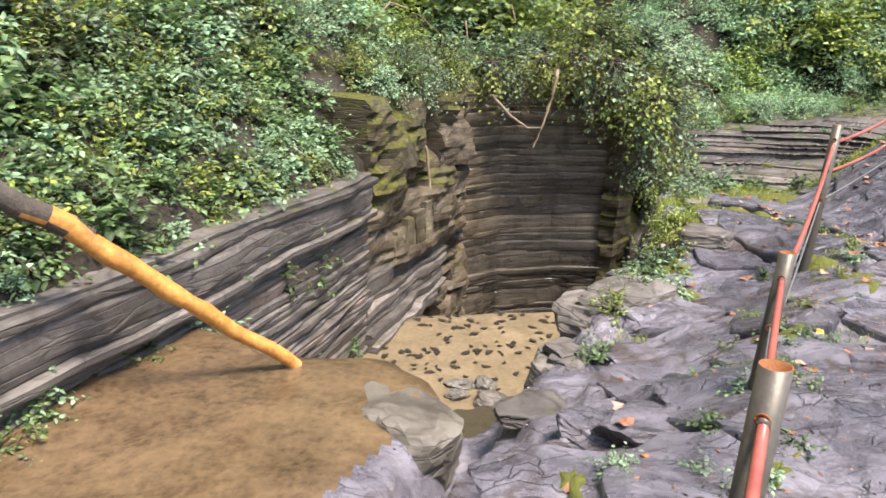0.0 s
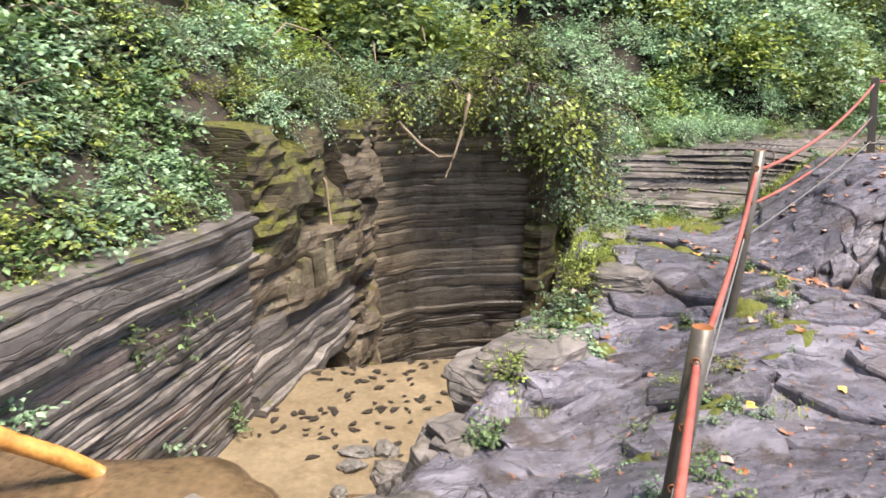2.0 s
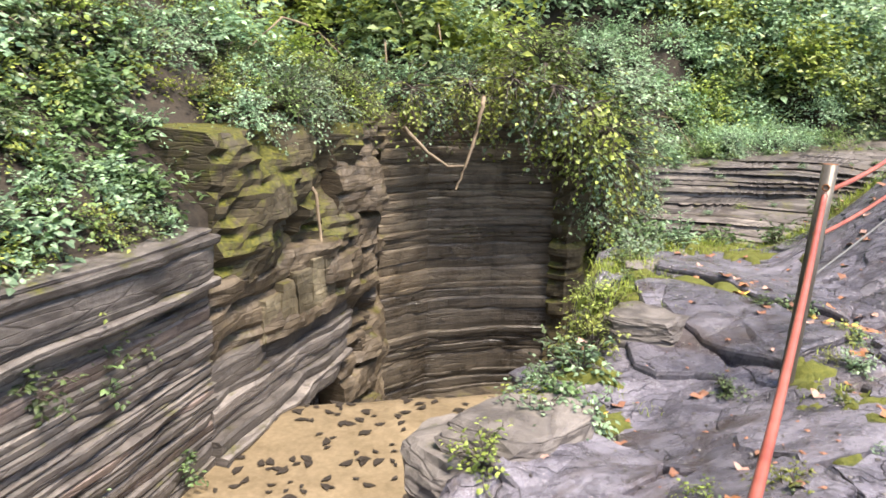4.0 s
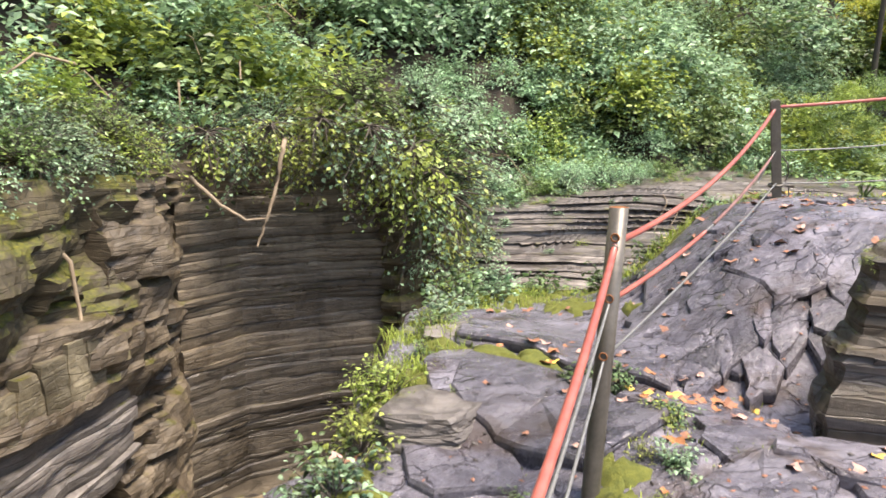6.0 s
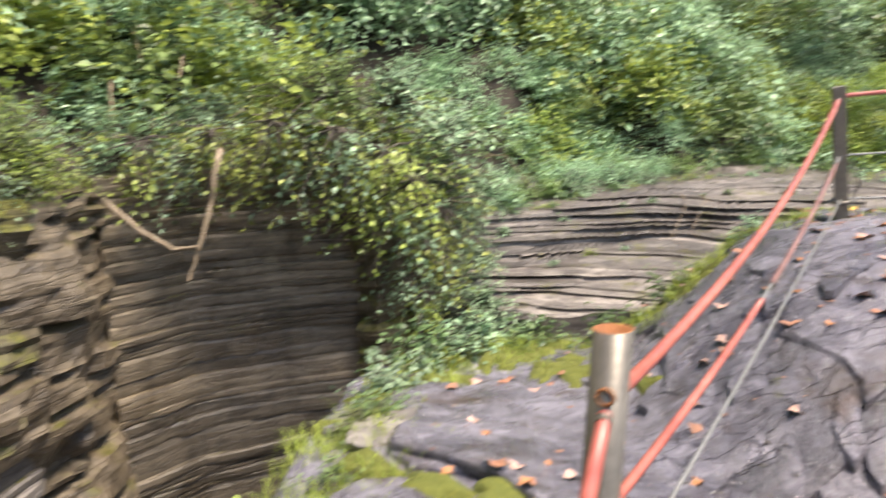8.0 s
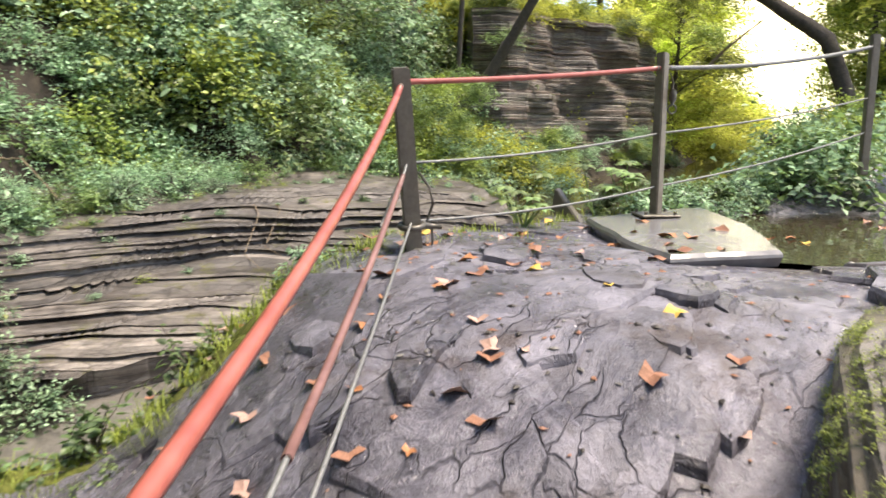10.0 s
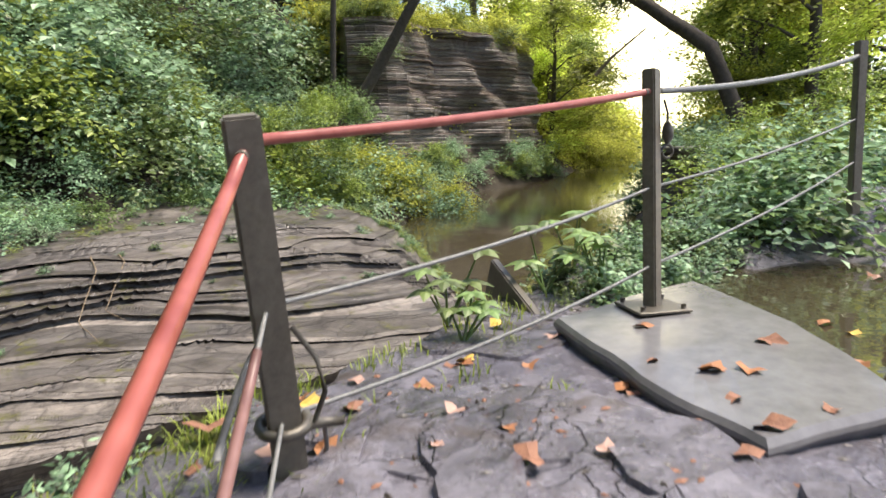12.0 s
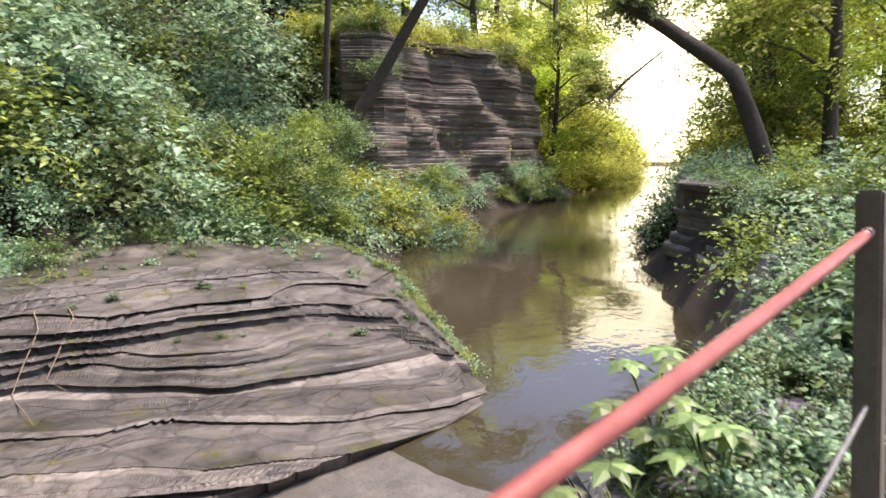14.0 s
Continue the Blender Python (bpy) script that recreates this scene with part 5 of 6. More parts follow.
# ---- trees ----
def tree(x, y, h, r, lean, crown, crown_s, label, low=0.45, leaves=(2, 1, 3, 0)):
    root = tagged(new("tree"), label, "tree", "gorge trees")
    z = height_at(x, y) - 0.2
    root.location = (x, y, z)
    pts = [Vector((lean[0] * (i / 10) + 0.12 * n3(i * 0.5, x, 2), lean[1] * (i / 10) + 0.12 * n3(i * 0.5, y, 5), h * i / 10)) for i in range(11)]
    part("trunk", tube_mesh("trunk", pts, [r * (1.15 - 0.085 * i) for i in range(11)], M_BARK, 10), root)
    for i in range(crown):
        f = frng.uniform(low, 1.0)
        j = min(int(f * 10), 9)
        p = pts[j]
        a = frng.uniform(0, 6.28)
        q = p + Vector((math.cos(a), math.sin(a), frng.uniform(0.1, 0.6))) * frng.uniform(0.8, 2.2) * crown_s
        if x > 30 and 0.35 < (y + q.y - 9.7) / (x + q.x - 6.7) < 0.47:
            continue
        part("limb", tube_mesh("limb", [p, p.lerp(q, 0.5) + Vector((0, 0, 0.2)), q], [r * 0.35, r * 0.22, r * 0.08], M_BARK, 5), root)
        ob = part("foliage", (LARGE + SUNLIT)[leaves[frng.randrange(4)]][0], root)
        ob.location = q
        ob.rotation_euler = (frng.uniform(-0.4, 0.4), frng.uniform(-0.4, 0.4), frng.uniform(0, 6.28))
        k = crown_s * frng.uniform(0.6, 1.0)
        ob.scale = (k, k, 0.7 * k)
    return root


def leaning_tree(points, r, label, crown, kinds=(2, 3)):
    """A bare leaning trunk through the given places, with a sparse crown."""
    P = [Vector(p) for p in points]
    base = Vector((P[0].x, P[0].y, height_at(P[0].x, P[0].y) - 0.3))
    root = tagged(new("tree"), label, "tree", "gorge trees")
    root.location = base
    pts = [Vector((0, 0, 0))]
    for a, b in zip([base] + P, P):
        pts += [a.lerp(b, i / 3) - base + 0.04 * Vector((n3(a.x + i, 1), n3(a.y + i, 2), 0)) for i in (1, 2, 3)]
    n = len(pts)
    part("trunk", tube_mesh("trunk", pts, [r * (1.1 - 0.6 * i / n) for i in range(n)], M_BARK, 10), root)
    for _ in range(crown):
        p = pts[frng.randrange(n // 2, n)]
        q = p + Vector((frng.uniform(-1.6, 1.6), frng.uniform(-1.6, 1.6), frng.uniform(-0.2, 1.6)))
        part("limb", tube_mesh("limb", [p, p.lerp(q, 0.5) + Vector((0, 0, 0.2)), q], [r * 0.3, r * 0.2, r * 0.08], M_BARK, 5), root)
        ob = part("foliage", LARGE[kinds[frng.randrange(2)]][0], root)
        ob.location = q
        ob.rotation_euler = (frng.uniform(-0.4, 0.4), frng.uniform(-0.4, 0.4), frng.uniform(0, 6.28))
        k = frng.uniform(0.5, 0.9)
        ob.scale = (k, k, 0.6 * k)


leaning_tree([(20.75, 25.3, 1.82), (20.62, 24.89, 5.77), (20.6, 24.8, 10)], 0.11, "slim straight tree on the far bank", 4)
leaning_tree([(21.19, 26.21, 0.65), (21.6, 25.88, 1.65), (22.41, 24.99, 3.47), (23.17, 23.63, 6.0), (23.48, 22.83, 7.6)], 0.24, "leaning tree trunk over the stream bank", 4)
leaning_tree([(25.07, 14.5, 1.21), (25.23, 15.45, 3.53), (25.02, 17.11, 4.75), (24.64, 18.68, 5.87), (24.41, 19.73, 6.84)], 0.24, "dark trunk arching out over the stream", 6)
for (x, y, h, s, low) in ((8, 32, 15, 1.6, 0.3), (13, 34, 16, 1.7, 0.3), (17, 32, 14, 1.5, 0.3), (22, 35, 16, 1.8, 0.3), (28, 34, 14, 1.6, 0.1), (34, 34, 13, 1.6, 0.05), (40, 34, 13, 1.7, 0.05), (3, 29, 15, 1.7, 0.3), (-2, 24, 14, 1.6, 0.3), (-6, 18, 13, 1.5, 0.3), (-9, 11, 13, 1.5, 0.3), (-10, 5, 13, 1.5, 0.3),
                         (47, 38, 13, 1.9, 0.05), (54, 40, 13, 2.0, 0.05), (40, 19, 12, 1.5, 0.05), (46, 21, 13, 1.7, 0.05), (34, 15, 12, 1.4, 0.1), (29, 11.5, 12, 1.4, 0.1), (24, 9, 11, 1.2, 0.15), (62, 46, 16, 2.2, 0.05), (78, 50, 16, 2.0, 0.05)):
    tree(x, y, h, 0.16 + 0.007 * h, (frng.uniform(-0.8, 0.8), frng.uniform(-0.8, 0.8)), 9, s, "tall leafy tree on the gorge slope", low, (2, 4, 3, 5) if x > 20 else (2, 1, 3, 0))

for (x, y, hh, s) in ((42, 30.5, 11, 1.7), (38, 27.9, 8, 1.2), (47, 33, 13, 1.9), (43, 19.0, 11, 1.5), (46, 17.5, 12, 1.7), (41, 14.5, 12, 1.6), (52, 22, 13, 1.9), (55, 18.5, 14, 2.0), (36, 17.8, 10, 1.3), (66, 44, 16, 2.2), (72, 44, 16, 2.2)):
    tree(x, y, hh, 0.1 + 0.006 * hh, (frng.uniform(-0.8, 0.8), frng.uniform(-0.8, 0.8)), 13, s, "slim tree beyond the stream bend, its yellow leaves coloured as sunlit", 0.0, (4, 5, 2, 4))

# Added emissive sheet: bright sky in the gap, which also shows in the water.
glow, gn, gb = mat_base("sky_glow_sheet", 1.0)
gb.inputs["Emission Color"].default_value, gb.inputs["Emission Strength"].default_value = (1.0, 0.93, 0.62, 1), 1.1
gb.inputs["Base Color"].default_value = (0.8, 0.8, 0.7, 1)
tagged(new("backdrop", mesh_from("backdrop", [(100, 26, -4), (84, 66, -4), (84, 66, 34), (100, 26, 34)], [(0, 1, 2, 3)], glow)), "glowing sheet added for the bright sky beyond the gorge", "backdrop", kind="structure")

# ---- roots ----
def root_line(points, r, label):
    pts = []
    P = [Vector(p) for p in points]
    for a, b in zip(P, P[1:]):
        pts += [a.lerp(b, i / 4) + 0.02 * Vector((n3(a.x * 9 + i, 1), n3(a.y * 9 + i, 2), n3(a.z * 9 + i, 3))) for i in range(4)]
    pts.append(P[-1])
    n = len(pts)
    return tagged(new("hanging_root", tube_mesh("hanging_root", pts, [r * (1.1 - 0.75 * i / n) for i in range(n)], M_ROOT, 7)), label, "root", "bare roots")


root_line([(2.1, 13.6, 1.0), (2.07, 13.43, 0.87), (1.98, 13.4, 0.4), (1.85, 13.3, 0.0), (1.73, 13.3, -0.33)], 0.034, "pale bare root hanging before the alcove")
root_line([(0.95, 13.3, 0.55), (1.3, 13.3, 0.2), (1.6, 13.3, 0.0), (1.85, 13.3, 0.02)], 0.03, "thin root arching to a hanging root")
root_line([(-0.64, 12.2, 0.85), (-0.5, 12.05, 0.4), (-0.36, 12.0, 0.05), (-0.1, 12.05, -0.25), (-0.02, 12.0, -0.9)], 0.045, "pale root trailing down the mossy bluff")
root_line([(-0.62, 12.1, 0.8), (-0.55, 11.95, 0.3), (-0.45, 11.9, 0.05)], 0.035, "short pale root on the mossy bluff")
rr = random.Random(5)
for _ in range(26):
    x, y = along_left(rr.randint(1, 3), rr.random(), rr.uniform(1.2, 4.5))
    z = height_at(x, y)
    d = Vector((rr.uniform(0.2, 1), rr.uniform(-0.6, 0.6), rr.uniform(-0.5, 0.3)))
    root_line([(x, y, z + 0.1), Vector((x, y, z + 0.25)) + d * 0.4, Vector((x, y, z + 0.2)) + d * 0.9 + Vector((0, 0, rr.uniform(-0.3, 0.2)))], rr.uniform(0.008, 0.025), "dry bare stick tangled on the slope")


for _ in range(34):
    x, y = along_left(rr.randint(5, 9), rr.random(), rr.uniform(0.4, 5.0))
    z = height_at(x, y) + rr.uniform(0.3, 1.2)
    d = Vector((rr.uniform(-0.6, 0.8), rr.uniform(-1.2, -0.2), rr.uniform(-0.6, 0.3)))
    root_line([(x, y, z), Vector((x, y, z + 0.1)) + d * 0.6, Vector((x, y, z)) + d * 1.3 + Vector((0, 0, rr.uniform(-0.5, 0.1)))], rr.uniform(0.01, 0.022), "dry bare stick tangled on the slope")
root_line([(24.6, 18.5, 3.0), (24.7, 18.0, 3.5), (25.07, 17.2, 4.2)], 0.05, "thin bare branch over the stream")
for f0, v0, v1 in ((0.42, 0.62, 0.3), (0.45, 0.6, 0.36)):
    root_line([tuple(c + (0.03 if i == 2 else 0) for i, c in enumerate(on_shelf(f0 + 0.02 * math.sin(9 * w), v0 + (v1 - v0) * w))) for w in (0.0, 0.3, 0.6, 1.0)], 0.01, "thin dead root trailing down the shelf")

# ---- fallen leaves, stones, small plants ----
def dead_leaf(seed, mat):
    rg = random.Random(seed)
    v, f = [], []
    n = 10
    for k in range(n):
        a = 2 * math.pi * k / n
        r = 0.05 * (1.0 + 0.22 * math.cos(5 * a)) * rg.uniform(0.7, 1.15)
        v.append((r * math.cos(a), 0.8 * r * math.sin(a), 0.006 + 0.012 * math.sin(2 * a + seed)))
    v.append((0, 0, 0.002))
    f = [(k, (k + 1) % n, n) for k in range(n)]
    return mesh_from("fallen_leaf", v, f, mat)


DEAD = [dead_leaf(i, M_DEAD[i % 4]) for i in range(8)]
lr = random.Random(31)
names = ["orange", "yellow", "brown", "pale pink"]
for i in range(300):
    uu, vv = lr.uniform(3.0, 13), lr.gauss(-0.5, 1.1)
    if i < 45:
        x, y = 4.45 + lr.gauss(0, 0.35), 7.75 + lr.gauss(0, 0.45)
    elif i > 250:
        x, y = lr.choice(((7.6, 10.4, 0.8, 0.15), (11.3, 9.4, 0.7, 0.35), (7.2, 9.5, 0.8, 0.5)))[:2]
        x, y = x + lr.gauss(0, 0.7), y + lr.gauss(0, 0.3)
    else:
        x, y = 0.56 * uu + 0.83 * vv, 0.83 * uu - 0.56 * vv
    if -float(side_of(RIGHT, np.array([[x]]), np.array([[y]]))[0][0, 0]) < 0.05:
        continue
    k = lr.choice((0, 0, 2, 2, 3, 4, 6, 6, 7, 1))
    ob = tagged(new("fallen_leaf", DEAD[k]), "fallen %s autumn leaf on wet rock" % names[k % 4], "fallen leaf", "fallen leaves")
    ob.location = (x, y, 9.0)
    ob.rotation_euler = (lr.uniform(-0.25, 0.25), lr.uniform(-0.25, 0.25), lr.uniform(0, 6.28))
    s = lr.uniform(0.5, 1.2)
    ob.scale = (s, s, s)
dv, df = [], []
for _ in range(170):
    x, y = lr.uniform(-0.6, 2.2), lr.uniform(8.6, 12.2)
    z = height_at(x, y) + 0.012
    a, s = lr.uniform(0, 6.28), lr.uniform(0.04, 0.1)
    k = len(dv)
    for j in range(5):
        b = a + 2 * math.pi * j / 5
        r = s * (1.0 if j in (0, 2) else 0.5)
        dv.append((x + r * math.cos(b), y + r * math.sin(b), z + 0.01 * lr.random()))
    df.append(tuple(k + j for j in range(5)))
tagged(new("sunken_leaves", mesh_from("sunken_leaves", dv, df, M_BLACKLEAF)), "dark wet leaves scattered over the pale sand", "leaves", kind="stuff")


def stone(x, y, z, s, mat, label, seed):
    bm = bmesh.new()
    bmesh.ops.create_icosphere(bm, subdivisions=4, radius=1)
    for v in bm.verts:
        n = n3(v.co.x * 1.3 + seed, v.co.y * 1.3, v.co.z * 1.3)
        v.co *= 1 + 0.4 * n + 0.1 * n3(v.co.x * 4 + seed, v.co.y * 4, v.co.z * 9) + 0.04 * n3(v.co.x * 11, v.co.y * 11, v.co.z * 20)
        v.co = Vector((v.co.x * s[0], v.co.y * s[1], max(v.co.z, -0.6) * s[2]))
    me = bpy.data.meshes.new("stone")
    bm.to_mesh(me)
    bm.free()
    me.materials.append(mat)
    ob = tagged(new("stone", me), label, "stone", "streambed stones")
    ob.location = (x, y, z + 0.4 * s[2])
    ob.rotation_euler = (0, 0, seed * 1.7)
    return ob


for i, (x, y, sx, sy, sz) in enumerate(((0.55, 8.7, 0.2, 0.1, 0.06), (0.85, 8.75, 0.16, 0.12, 0.07), (0.5, 8.4, 0.14, 0.1, 0.07), (0.4, 7.9, 0.1, 0.08, 0.06), (0.9, 8.2, 0.2, 0.25, 0.12), (1.1, 7.7, 0.25, 0.35, 0.2), (0.7, 6.6, 0.3, 0.3, 0.15), (0.25, 6.3, 0.2, 0.2, 0.12))):
    stone(x, y, height_at(x, y), (sx, sy, sz), M_GRAVEL if i < 4 else M_WALL, "smooth grey stone lying in the stream", i)


def crag(x, y, z, s, turn, mat, label, seed, cuts=11):
    """An angular block of bedded rock, split along flat faces; z is its foot."""
    rg = random.Random(seed)
    planes = [(Vector((0, 0, 1)) + 0.16 * rvec(rg)).normalized() for _ in range(2)] + [Vector((math.cos(a), math.sin(a), rg.uniform(-0.25, 0.45))).normalized() for a in [6.28 * (i + rg.uniform(-0.3, 0.3)) / cuts for i in range(cuts)]]
    reach = [rg.uniform(0.72, 0.9) for _ in planes]
    bm = bmesh.new()
    bmesh.ops.create_icosphere(bm, subdivisions=4, radius=1)
    for v in bm.verts:
        d = v.co.normalized()
        r = min([1.15] + [w / d.dot(p) for p, w in zip(planes, reach) if d.dot(p) > 0.15])
        c = d * r
        bed = math.floor(c.z * 5 + 0.5 * n3(c.x * 1.5, c.y * 1.5, seed))
        c *= 1 + 0.07 * n3(bed * 3.7, seed, 1) + 0.05 * n3(c.x * 3 + seed, c.y * 3, c.z * 6) + 0.025 * n3(c.x * 10, c.y * 10, c.z * 16 + seed)
        v.co = Vector((c.x * s[0], c.y * s[1], max(c.z, -0.7) * s[2] + 0.7 * s[2]))
    me = bpy.data.meshes.new("crag")
    bm.to_mesh(me)
    bm.free()
    me.materials.append(mat)
    ob = tagged(new("boulder", me), label, "boulder", "bank rocks")
    ob.matrix_world = pose(x, y, z, rg.uniform(-6, 6), rg.uniform(-6, 6), math.degrees(turn))
    return ob


crag(1.34, 5.75, -1.85, (0.36, 0.62, 0.56), 0.25, M_WALL, "tall grey upright rock standing in the stream edge", 41)
crag(0.06, 4.78, -1.55, (0.46, 0.66, 0.38), 0.3, M_LIP, "pale flat-topped rock at the brown lip", 42)
crag(0.72, 3.95, -1.6, (0.55, 0.5, 0.36), 0.8, M_PATH, "grey flat rock at the water's edge", 43)
crag(1.75, 6.6, -1.3, (0.5, 0.5, 0.3), 0.7, M_WALL, "grey angular rock on the broken bank", 44)
crag(17.9, 12.95, -1.5, (0.95, 0.55, 0.34), 0.4, M_PALE, "pale brown boulder at the edge of the stream", 45)
kr = random.Random(52)
for i in range(26):
    k = kr.randint(2, 8)
    a, b, t = RIGHT[k], RIGHT[k + 1], kr.random()
    L = math.dist(a, b)
    d = kr.uniform(-0.3, 0.75)
    x, y = a[0] + t * (b[0] - a[0]) + (b[1] - a[1]) / L * d, a[1] + t * (b[1] - a[1]) - (b[0] - a[0]) / L * d
    r = kr.uniform(0.16, 0.36)
    crag(x, y, height_at(x, y) - 0.25 * r, (r * kr.uniform(0.9, 1.5), r * kr.uniform(0.7, 1.1), r * kr.uniform(0.22, 0.45)), kr.uniform(-0.4, 1.2), kr.choice((M_PATH, M_PATH, M_WALL)), "angular grey shale block on the broken bank", 60 + i, kr.randint(4, 7))
gv, gf = [], []


def tuft(x, y, n, h):
    z = height_at(x, y)
    for _ in range(n):
        a, l = lr.uniform(0, 6.28), h * lr.uniform(0.5, 1.2)
        o = Vector((x + lr.gauss(0, 0.05), y + lr.gauss(0, 0.05), z))
        d = Vector((math.cos(a), math.sin(a), 0))
        w = Vector((-d.y, d.x, 0)) * 0.0035
        k = len(gv)
        gv.extend([o - w, o + w, o + d * 0.25 * l + Vector((0, 0, 0.6 * l)) + w * 0.7, o + d * 0.25 * l + Vector((0, 0, 0.6 * l)) - w * 0.7, o + d * 0.6 * l + Vector((0, 0, 0.8 * l))])
        gf.extend([(k, k + 1, k + 2, k + 3), (k + 3, k + 2, k + 4)])


for _ in range(260):
    k = lr.randrange(5, len(RIGHT) - 6)
    t = lr.random()
    a, b = RIGHT[k], RIGHT[k + 1]
    nx, ny = (b[1] - a[1]), -(b[0] - a[0])
    L = math.hypot(nx, ny)
    d = abs(lr.gauss(0, 0.4))
    tuft(a[0] + t * (b[0] - a[0]) + nx / L * d, a[1] + t * (b[1] - a[1]) + ny / L * d, 14, 0.07)
for _ in range(420):
    k = lr.randrange(7, 13)
    t = lr.random()
    a, b = RIGHT[k], RIGHT[k + 1]
    L = math.dist(a, b)
    d = abs(lr.gauss(0.1, 0.3))
    tuft(a[0] + t * (b[0] - a[0]) + (b[1] - a[1]) / L * d, a[1] + t * (b[1] - a[1]) - (b[0] - a[0]) / L * d, 12, 0.13)
for _ in range(45):
    uu = lr.uniform(2.5, 11)
    vv = -0.45 + lr.gauss(0, 0.16)
    tuft(0.56 * uu + 0.83 * vv, 0.83 * uu - 0.56 * vv, 12, 0.05)
tagged(new("grass", mesh_from("grass", gv, gf, M_GRASS)), "bright green grass along the ledges", "grass", kind="stuff")
for (x, y, s) in ((2.16, 7.25, 0.6), (2.3, 7.5, 0.7), (2.45, 7.75, 0.65), (2.6, 8.1, 0.6), (2.05, 6.95, 0.6), (2.75, 8.4, 0.55), (2.25, 7.0, 0.6), (2.45, 7.4, 0.8), (2.6, 7.75, 0.7), (2.8, 8.2, 0.65), (2.05, 6.7, 0.7), (2.35, 6.75, 0.6), (1.75, 6.3, 0.6), (1.5, 5.7, 0.5), (3.1, 8.8, 0.5), (3.4, 9.6, 0.5), (4.6, 10.9, 0.5), (3.3, 7.0, 0.35), (3.9, 7.9, 0.45), (4.2, 8.0, 0.4), (2.3, 5.2, 0.4), (1.75, 3.9, 0.35), (1.9, 4.6, 0.3), (5.2, 10.3, 0.4), (6.2, 10.4, 0.4), (3.8, 10.5, 0.5), (-0.75, 6.1, 0.35), (3.5, 10.1, 0.8), (3.8, 10.75, 0.9), (4.3, 11.05, 1.0), (4.8, 11.05, 0.9), (5.3, 10.85, 0.8), (5.8, 10.75, 0.7), (4.1, 10.7, 0.7), (6.4, 10.6, 0.6), (3.3, 9.4, 0.6)):
    shrub(x, y, height_at(x, y), s, SMALL[frng.randrange(6)], "weed", "leafy green weed rooted in a crack of the ledge", "ledge weeds")


wr = random.Random(63)
for i in range(34):
    uu, vv = wr.uniform(2.6, 8.6), -0.62 + wr.gauss(0, 0.16)
    x, y = 0.56 * uu + 0.83 * vv, 0.83 * uu - 0.56 * vv
    shrub(x, y, height_at(x, y), wr.uniform(0.16, 0.4), SMALL[wr.randrange(6)], "weed", "leafy green weed growing along the foot of the railing", "railing weeds")

for i in range(34):
    px, py, pz = on_shelf(wr.uniform(0.1, 0.9), wr.choice((0.4, 0.42, 0.6, 0.62, 0.75, 0.95)))
    shrub(px, py, pz - 0.02, wr.uniform(0.2, 0.5), SMALL[(1, 4, 0, 1, 3)[i % 5]], "weed", "small weed rooted along the shelf edge", "shelf weeds")


for x, y, z, s in ((5.2, 17.1, -1.3, 0.8), (5.5, 16.9, -1.8, 0.8), (5.0, 17.5, -0.7, 0.9), (5.6, 17.4, -1.1, 0.6), (5.3, 16.6, -2.3, 0.8), (6.1, 16.5, -2.3, 0.6), (5.4, 18.6, -0.4, 0.8), (6.3, 19.4, -0.25, 0.7), (7.2, 19.9, -0.2, 0.6), (8.3, 20.0, -0.2, 0.7), (9.3, 20.1, -0.2, 0.8), (10.0, 20.0, -0.2, 0.6)):
    shrub(x, y, z, s, MEDIUM[(0, 1, 3)[wr.randrange(3)]], label="leafy brush against the shale shelf", group="shelf brush")


# broad leaves on tall stalks at the bank
def broad_plant(x, y, s, seed):
    rg = random.Random(seed)
    root = tagged(new("broadleaf_plant"), "pale green plant with whorls of broad leaves", "plant", "bank plants")
    root.location = (x, y, height_at(x, y))
    for i in range(5):
        a = rg.uniform(0, 6.28)
        top = Vector((math.cos(a) * rg.uniform(0.05, 0.3), math.sin(a) * rg.uniform(0.05, 0.3), rg.uniform(0.25, 0.6))) * s
        part("stalk", tube_mesh("stalk", [(0, 0, 0), top * 0.6, top], [0.008, 0.006, 0.004], M_LEAF[0], 5), root)
        v, f = [], []
        for j in range(6):
            b = a + 2 * math.pi * j / 6
            out = Vector((math.cos(b), math.sin(b), -0.1)).normalized()
            add_leaf(v, f, top, out, Vector((0.15 * rg.gauss(0, 1), 0.15 * rg.gauss(0, 1), 1)).normalized(), 0.16 * s, 0.3)
        part("leaf_whorl", mesh_from("leaf_whorl", v, f, M_LEAF[0]), root)
    return root


for i, (x, y, s) in enumerate(((8.2, 10.75, 0.9), (8.55, 11.0, 1.0), (9.1, 10.75, 1.0), (9.3, 10.5, 0.9), (8.0, 10.5, 0.7), (9.7, 10.9, 1.0))):
    broad_plant(x, y, 0.7 * s, i)

# cushions of moss
mv, mf = [], []
mr = random.Random(77)


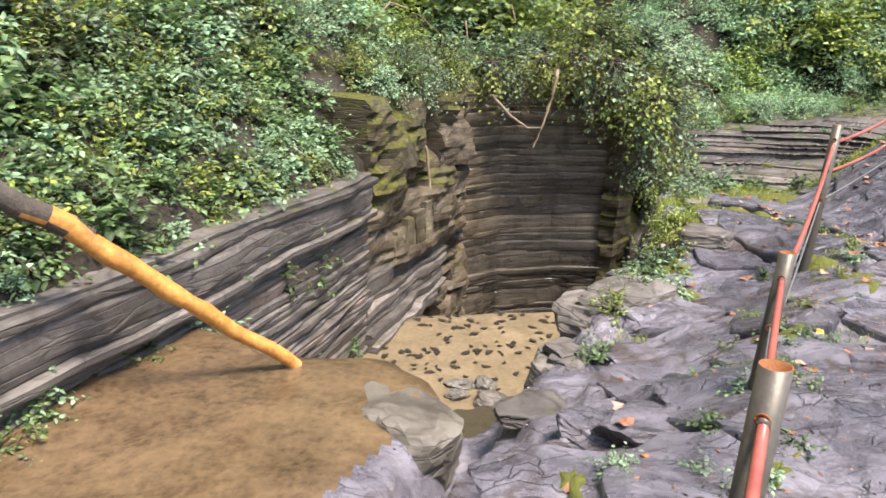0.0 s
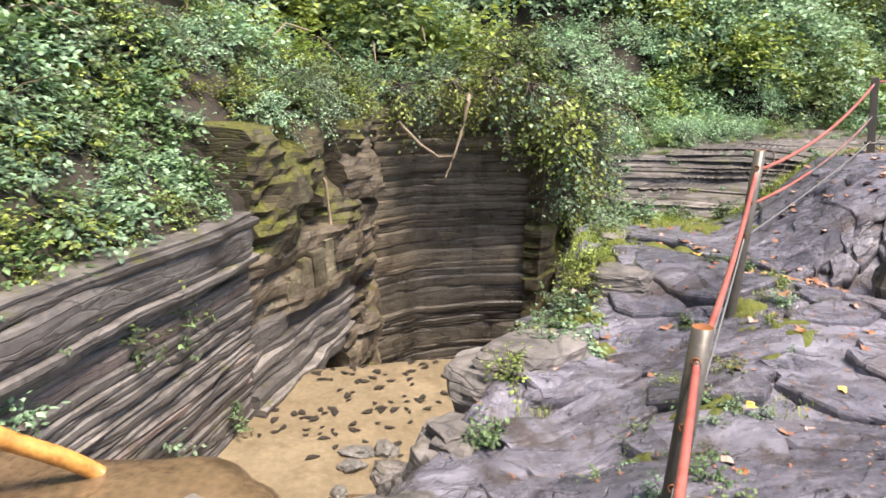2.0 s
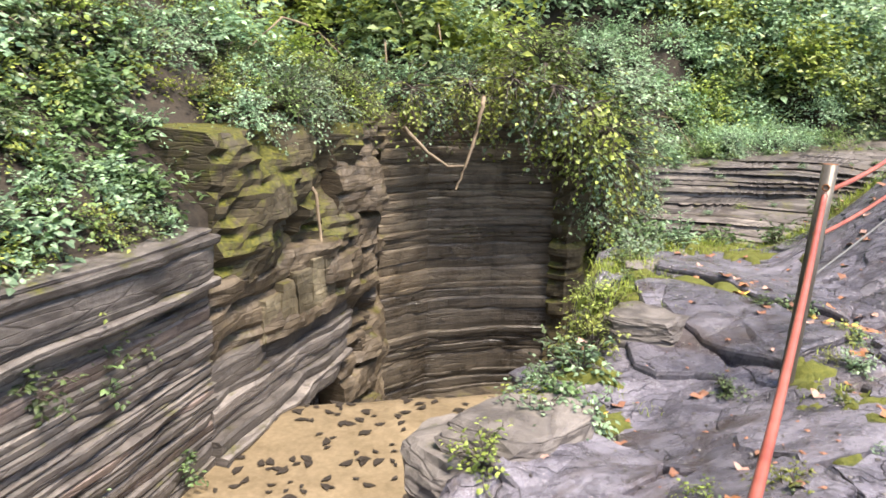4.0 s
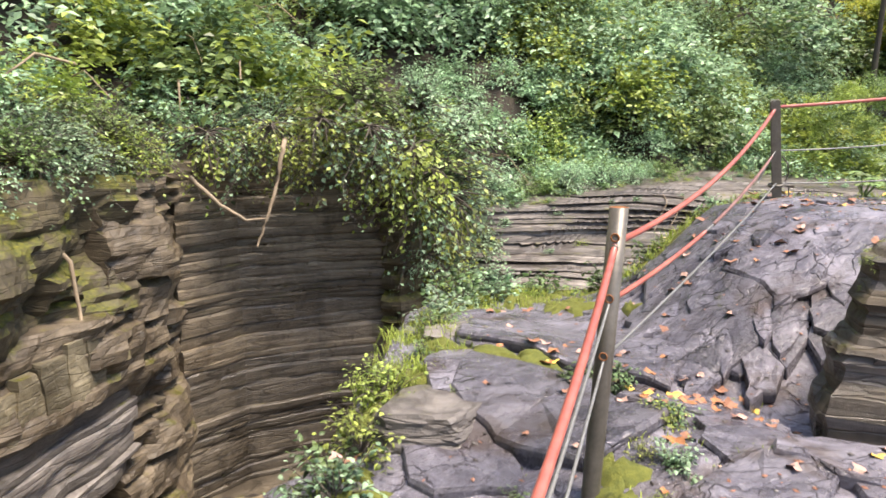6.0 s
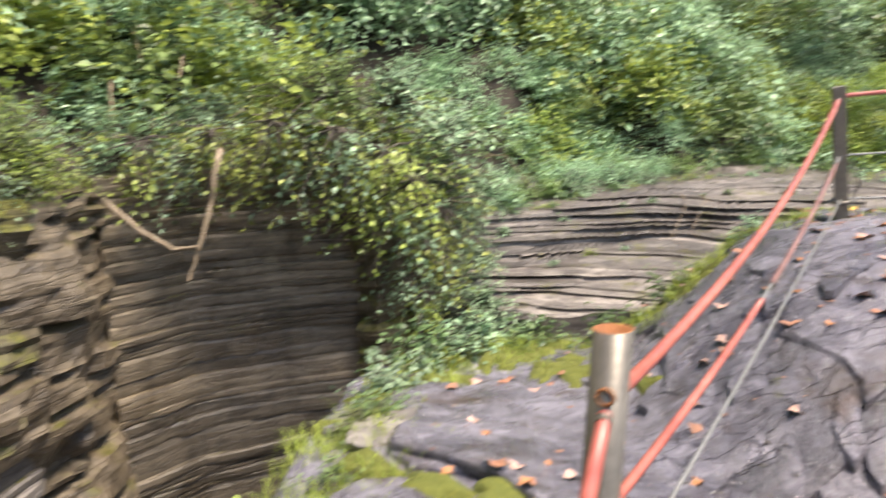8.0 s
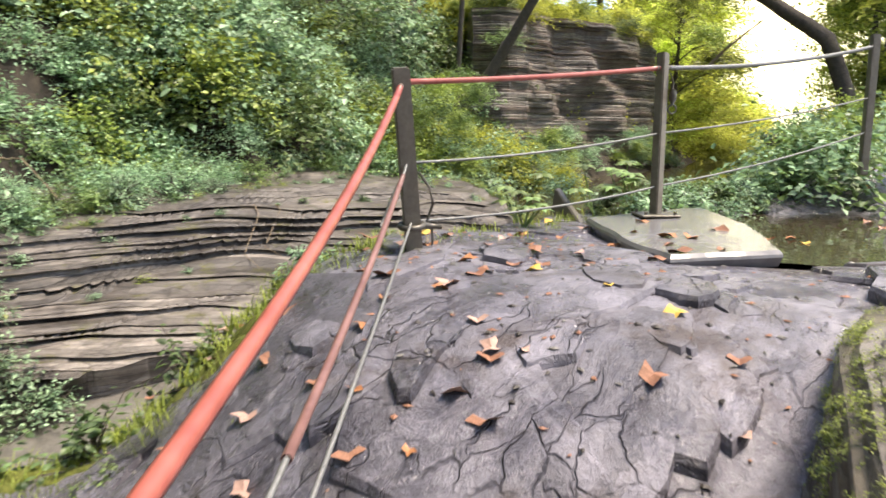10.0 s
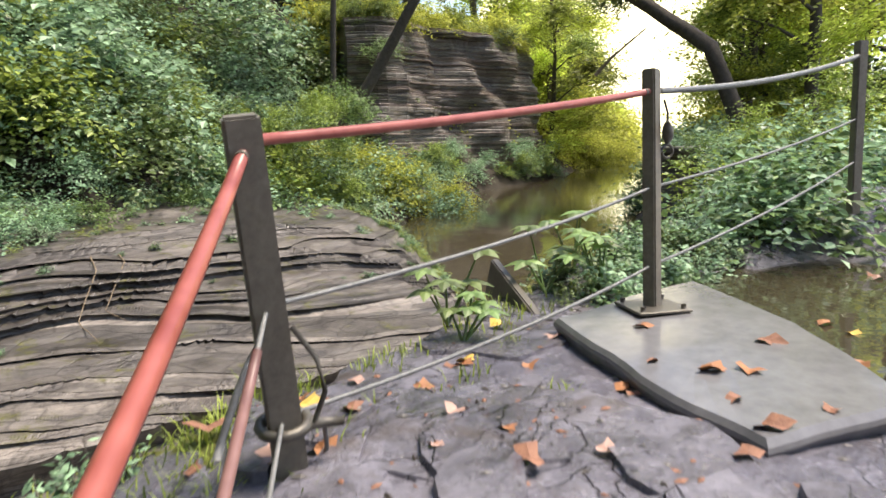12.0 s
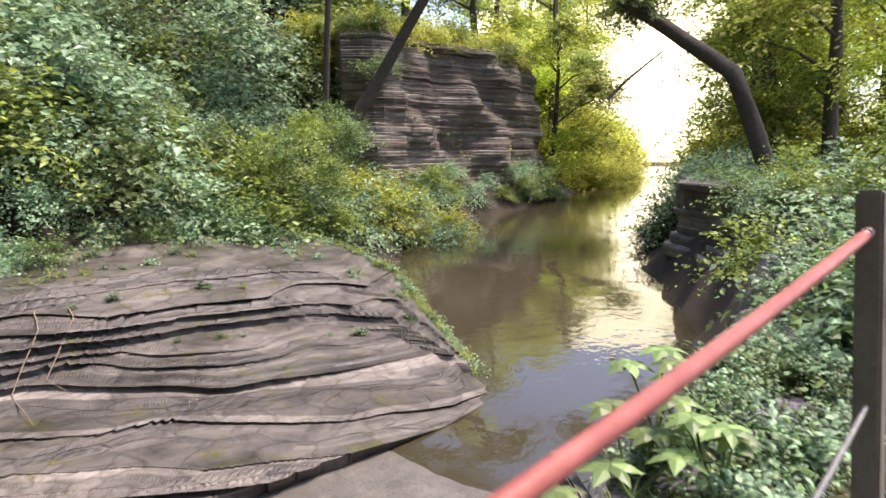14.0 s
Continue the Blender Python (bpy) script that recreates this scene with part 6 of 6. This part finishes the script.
def cushion(x, y, rx, ry, ang, h=0.03):
    k, n, m = len(mv), 20, 4
    mv.append((x, y, height_at(x, y) + h + 0.02))
    for j in range(1, m + 1):
        f = j / m
        for i in range(n):
            a = 2 * math.pi * i / n
            w = 1 + 1.1 * n3(1.9 * math.cos(a) + 3 * x, 1.9 * math.sin(a) + 3 * y, 3)
            px, py = rx * f * w * math.cos(a), ry * f * w * math.sin(a)
            qx, qy = x + px * math.cos(ang) - py * math.sin(ang), y + px * math.sin(ang) + py * math.cos(ang)
            mv.append((qx, qy, height_at(qx, qy) + (h + 0.02) * (1 - f * f) + 0.02 * n3(qx * 12, qy * 12, 1) - 0.03 * (j == m) + 0.02))
    for i in range(n):
        mf.append((k, k + 1 + i, k + 1 + (i + 1) % n))
    for j in range(m - 1):
        for i in range(n):
            a, b = k + 1 + j * n + i, k + 1 + j * n + (i + 1) % n
            mf.append((a, a + n, b + n, b))


for _ in range(26):
    cushion(mr.gauss(3.9, 0.5), mr.gauss(9.6, 0.7), mr.uniform(0.1, 0.3), mr.uniform(0.07, 0.2), mr.uniform(0, 3))
for _ in range(24):
    uu, vv = mr.uniform(2.4, 8.8), -0.6 + mr.gauss(0, 0.22)
    cushion(0.56 * uu + 0.83 * vv, 0.83 * uu - 0.56 * vv, mr.uniform(0.08, 0.22), mr.uniform(0.05, 0.12), 0.98 + mr.gauss(0, 0.3), 0.005)
for _ in range(60):
    k = mr.randrange(6, 13)
    t, (a, b) = mr.random(), (RIGHT[k], RIGHT[k + 1])
    L, d = math.dist(a, b), mr.uniform(0.05, 0.6)
    cushion(a[0] + t * (b[0] - a[0]) + (b[1] - a[1]) / L * d, a[1] + t * (b[1] - a[1]) - (b[0] - a[0]) / L * d, mr.uniform(0.12, 0.3), mr.uniform(0.06, 0.16), mr.uniform(0, 3), 0.01)
tagged(new("moss", mesh_from("moss", mv, mf, M_MOSS, True)), "yellow-green moss cushions on the ledges", "moss", kind="stuff")

# let the leaves lie on what is under them
bpy.context.view_layer.update()
graph = bpy.context.evaluated_depsgraph_get()
for ob in [o for o in scene.objects if o.name.startswith("fallen_leaf")]:
    x, y = ob.location.x, ob.location.y
    z = height_at(x, y) + 0.5
    hit, place, normal, _, under, _ = scene.ray_cast(graph, (x, y, z), (0, 0, -1))
    ob.location.z = place.z + 0.004 if hit else height_at(x, y)

# crumbs of leaf and twig over the path
cr = random.Random(91)
for mat, count, label in ((M_DEAD[2], 1500, "brown crumbs of leaf litter on the wet path"), (M_BLACKLEAF, 1500, "dark wet scraps of leaf on the path"), (M_GRAVEL, 900, "grey chips of shale on the path")):
    cv, cf = [], []
    for _ in range(count):
        uu, vv = cr.uniform(2.0, 13.5), cr.gauss(0.1, 1.1)
        x, y = 0.56 * uu + 0.83 * vv, 0.83 * uu - 0.56 * vv
        if n3(x * 1.7, y * 1.7, 3) < cr.uniform(-0.5, 0.3):
            continue
        ok, place, nrm, _, under, _ = scene.ray_cast(graph, (x, y, height_at(x, y) + 0.35), (0, 0, -1))
        if not ok or nrm.z < 0.6 or not (under.name.startswith("slab") or under.name.startswith("pavement") or under.name.startswith("stone")):
            continue
        a, s, k = cr.uniform(0, 6.28), cr.uniform(0.006, 0.022), len(cv)
        c = Vector((x, y, place.z + 0.003))
        d, e = Vector((math.cos(a), math.sin(a), 0)), Vector((-math.sin(a), math.cos(a), 0))
        cv += [c - d * s, c + e * s * cr.uniform(0.3, 0.8), c + d * s * cr.uniform(0.8, 1.6), c - e * s * cr.uniform(0.3, 0.8), c + Vector((0, 0, 0.35 * s))]
        cf += [(k, k + 4, k + 1), (k + 1, k + 4, k + 2), (k + 2, k + 4, k + 3), (k + 3, k + 4, k)]
    tagged(new("leaf_litter", mesh_from("leaf_litter", cv, cf, mat)), label, "litter", kind="stuff")
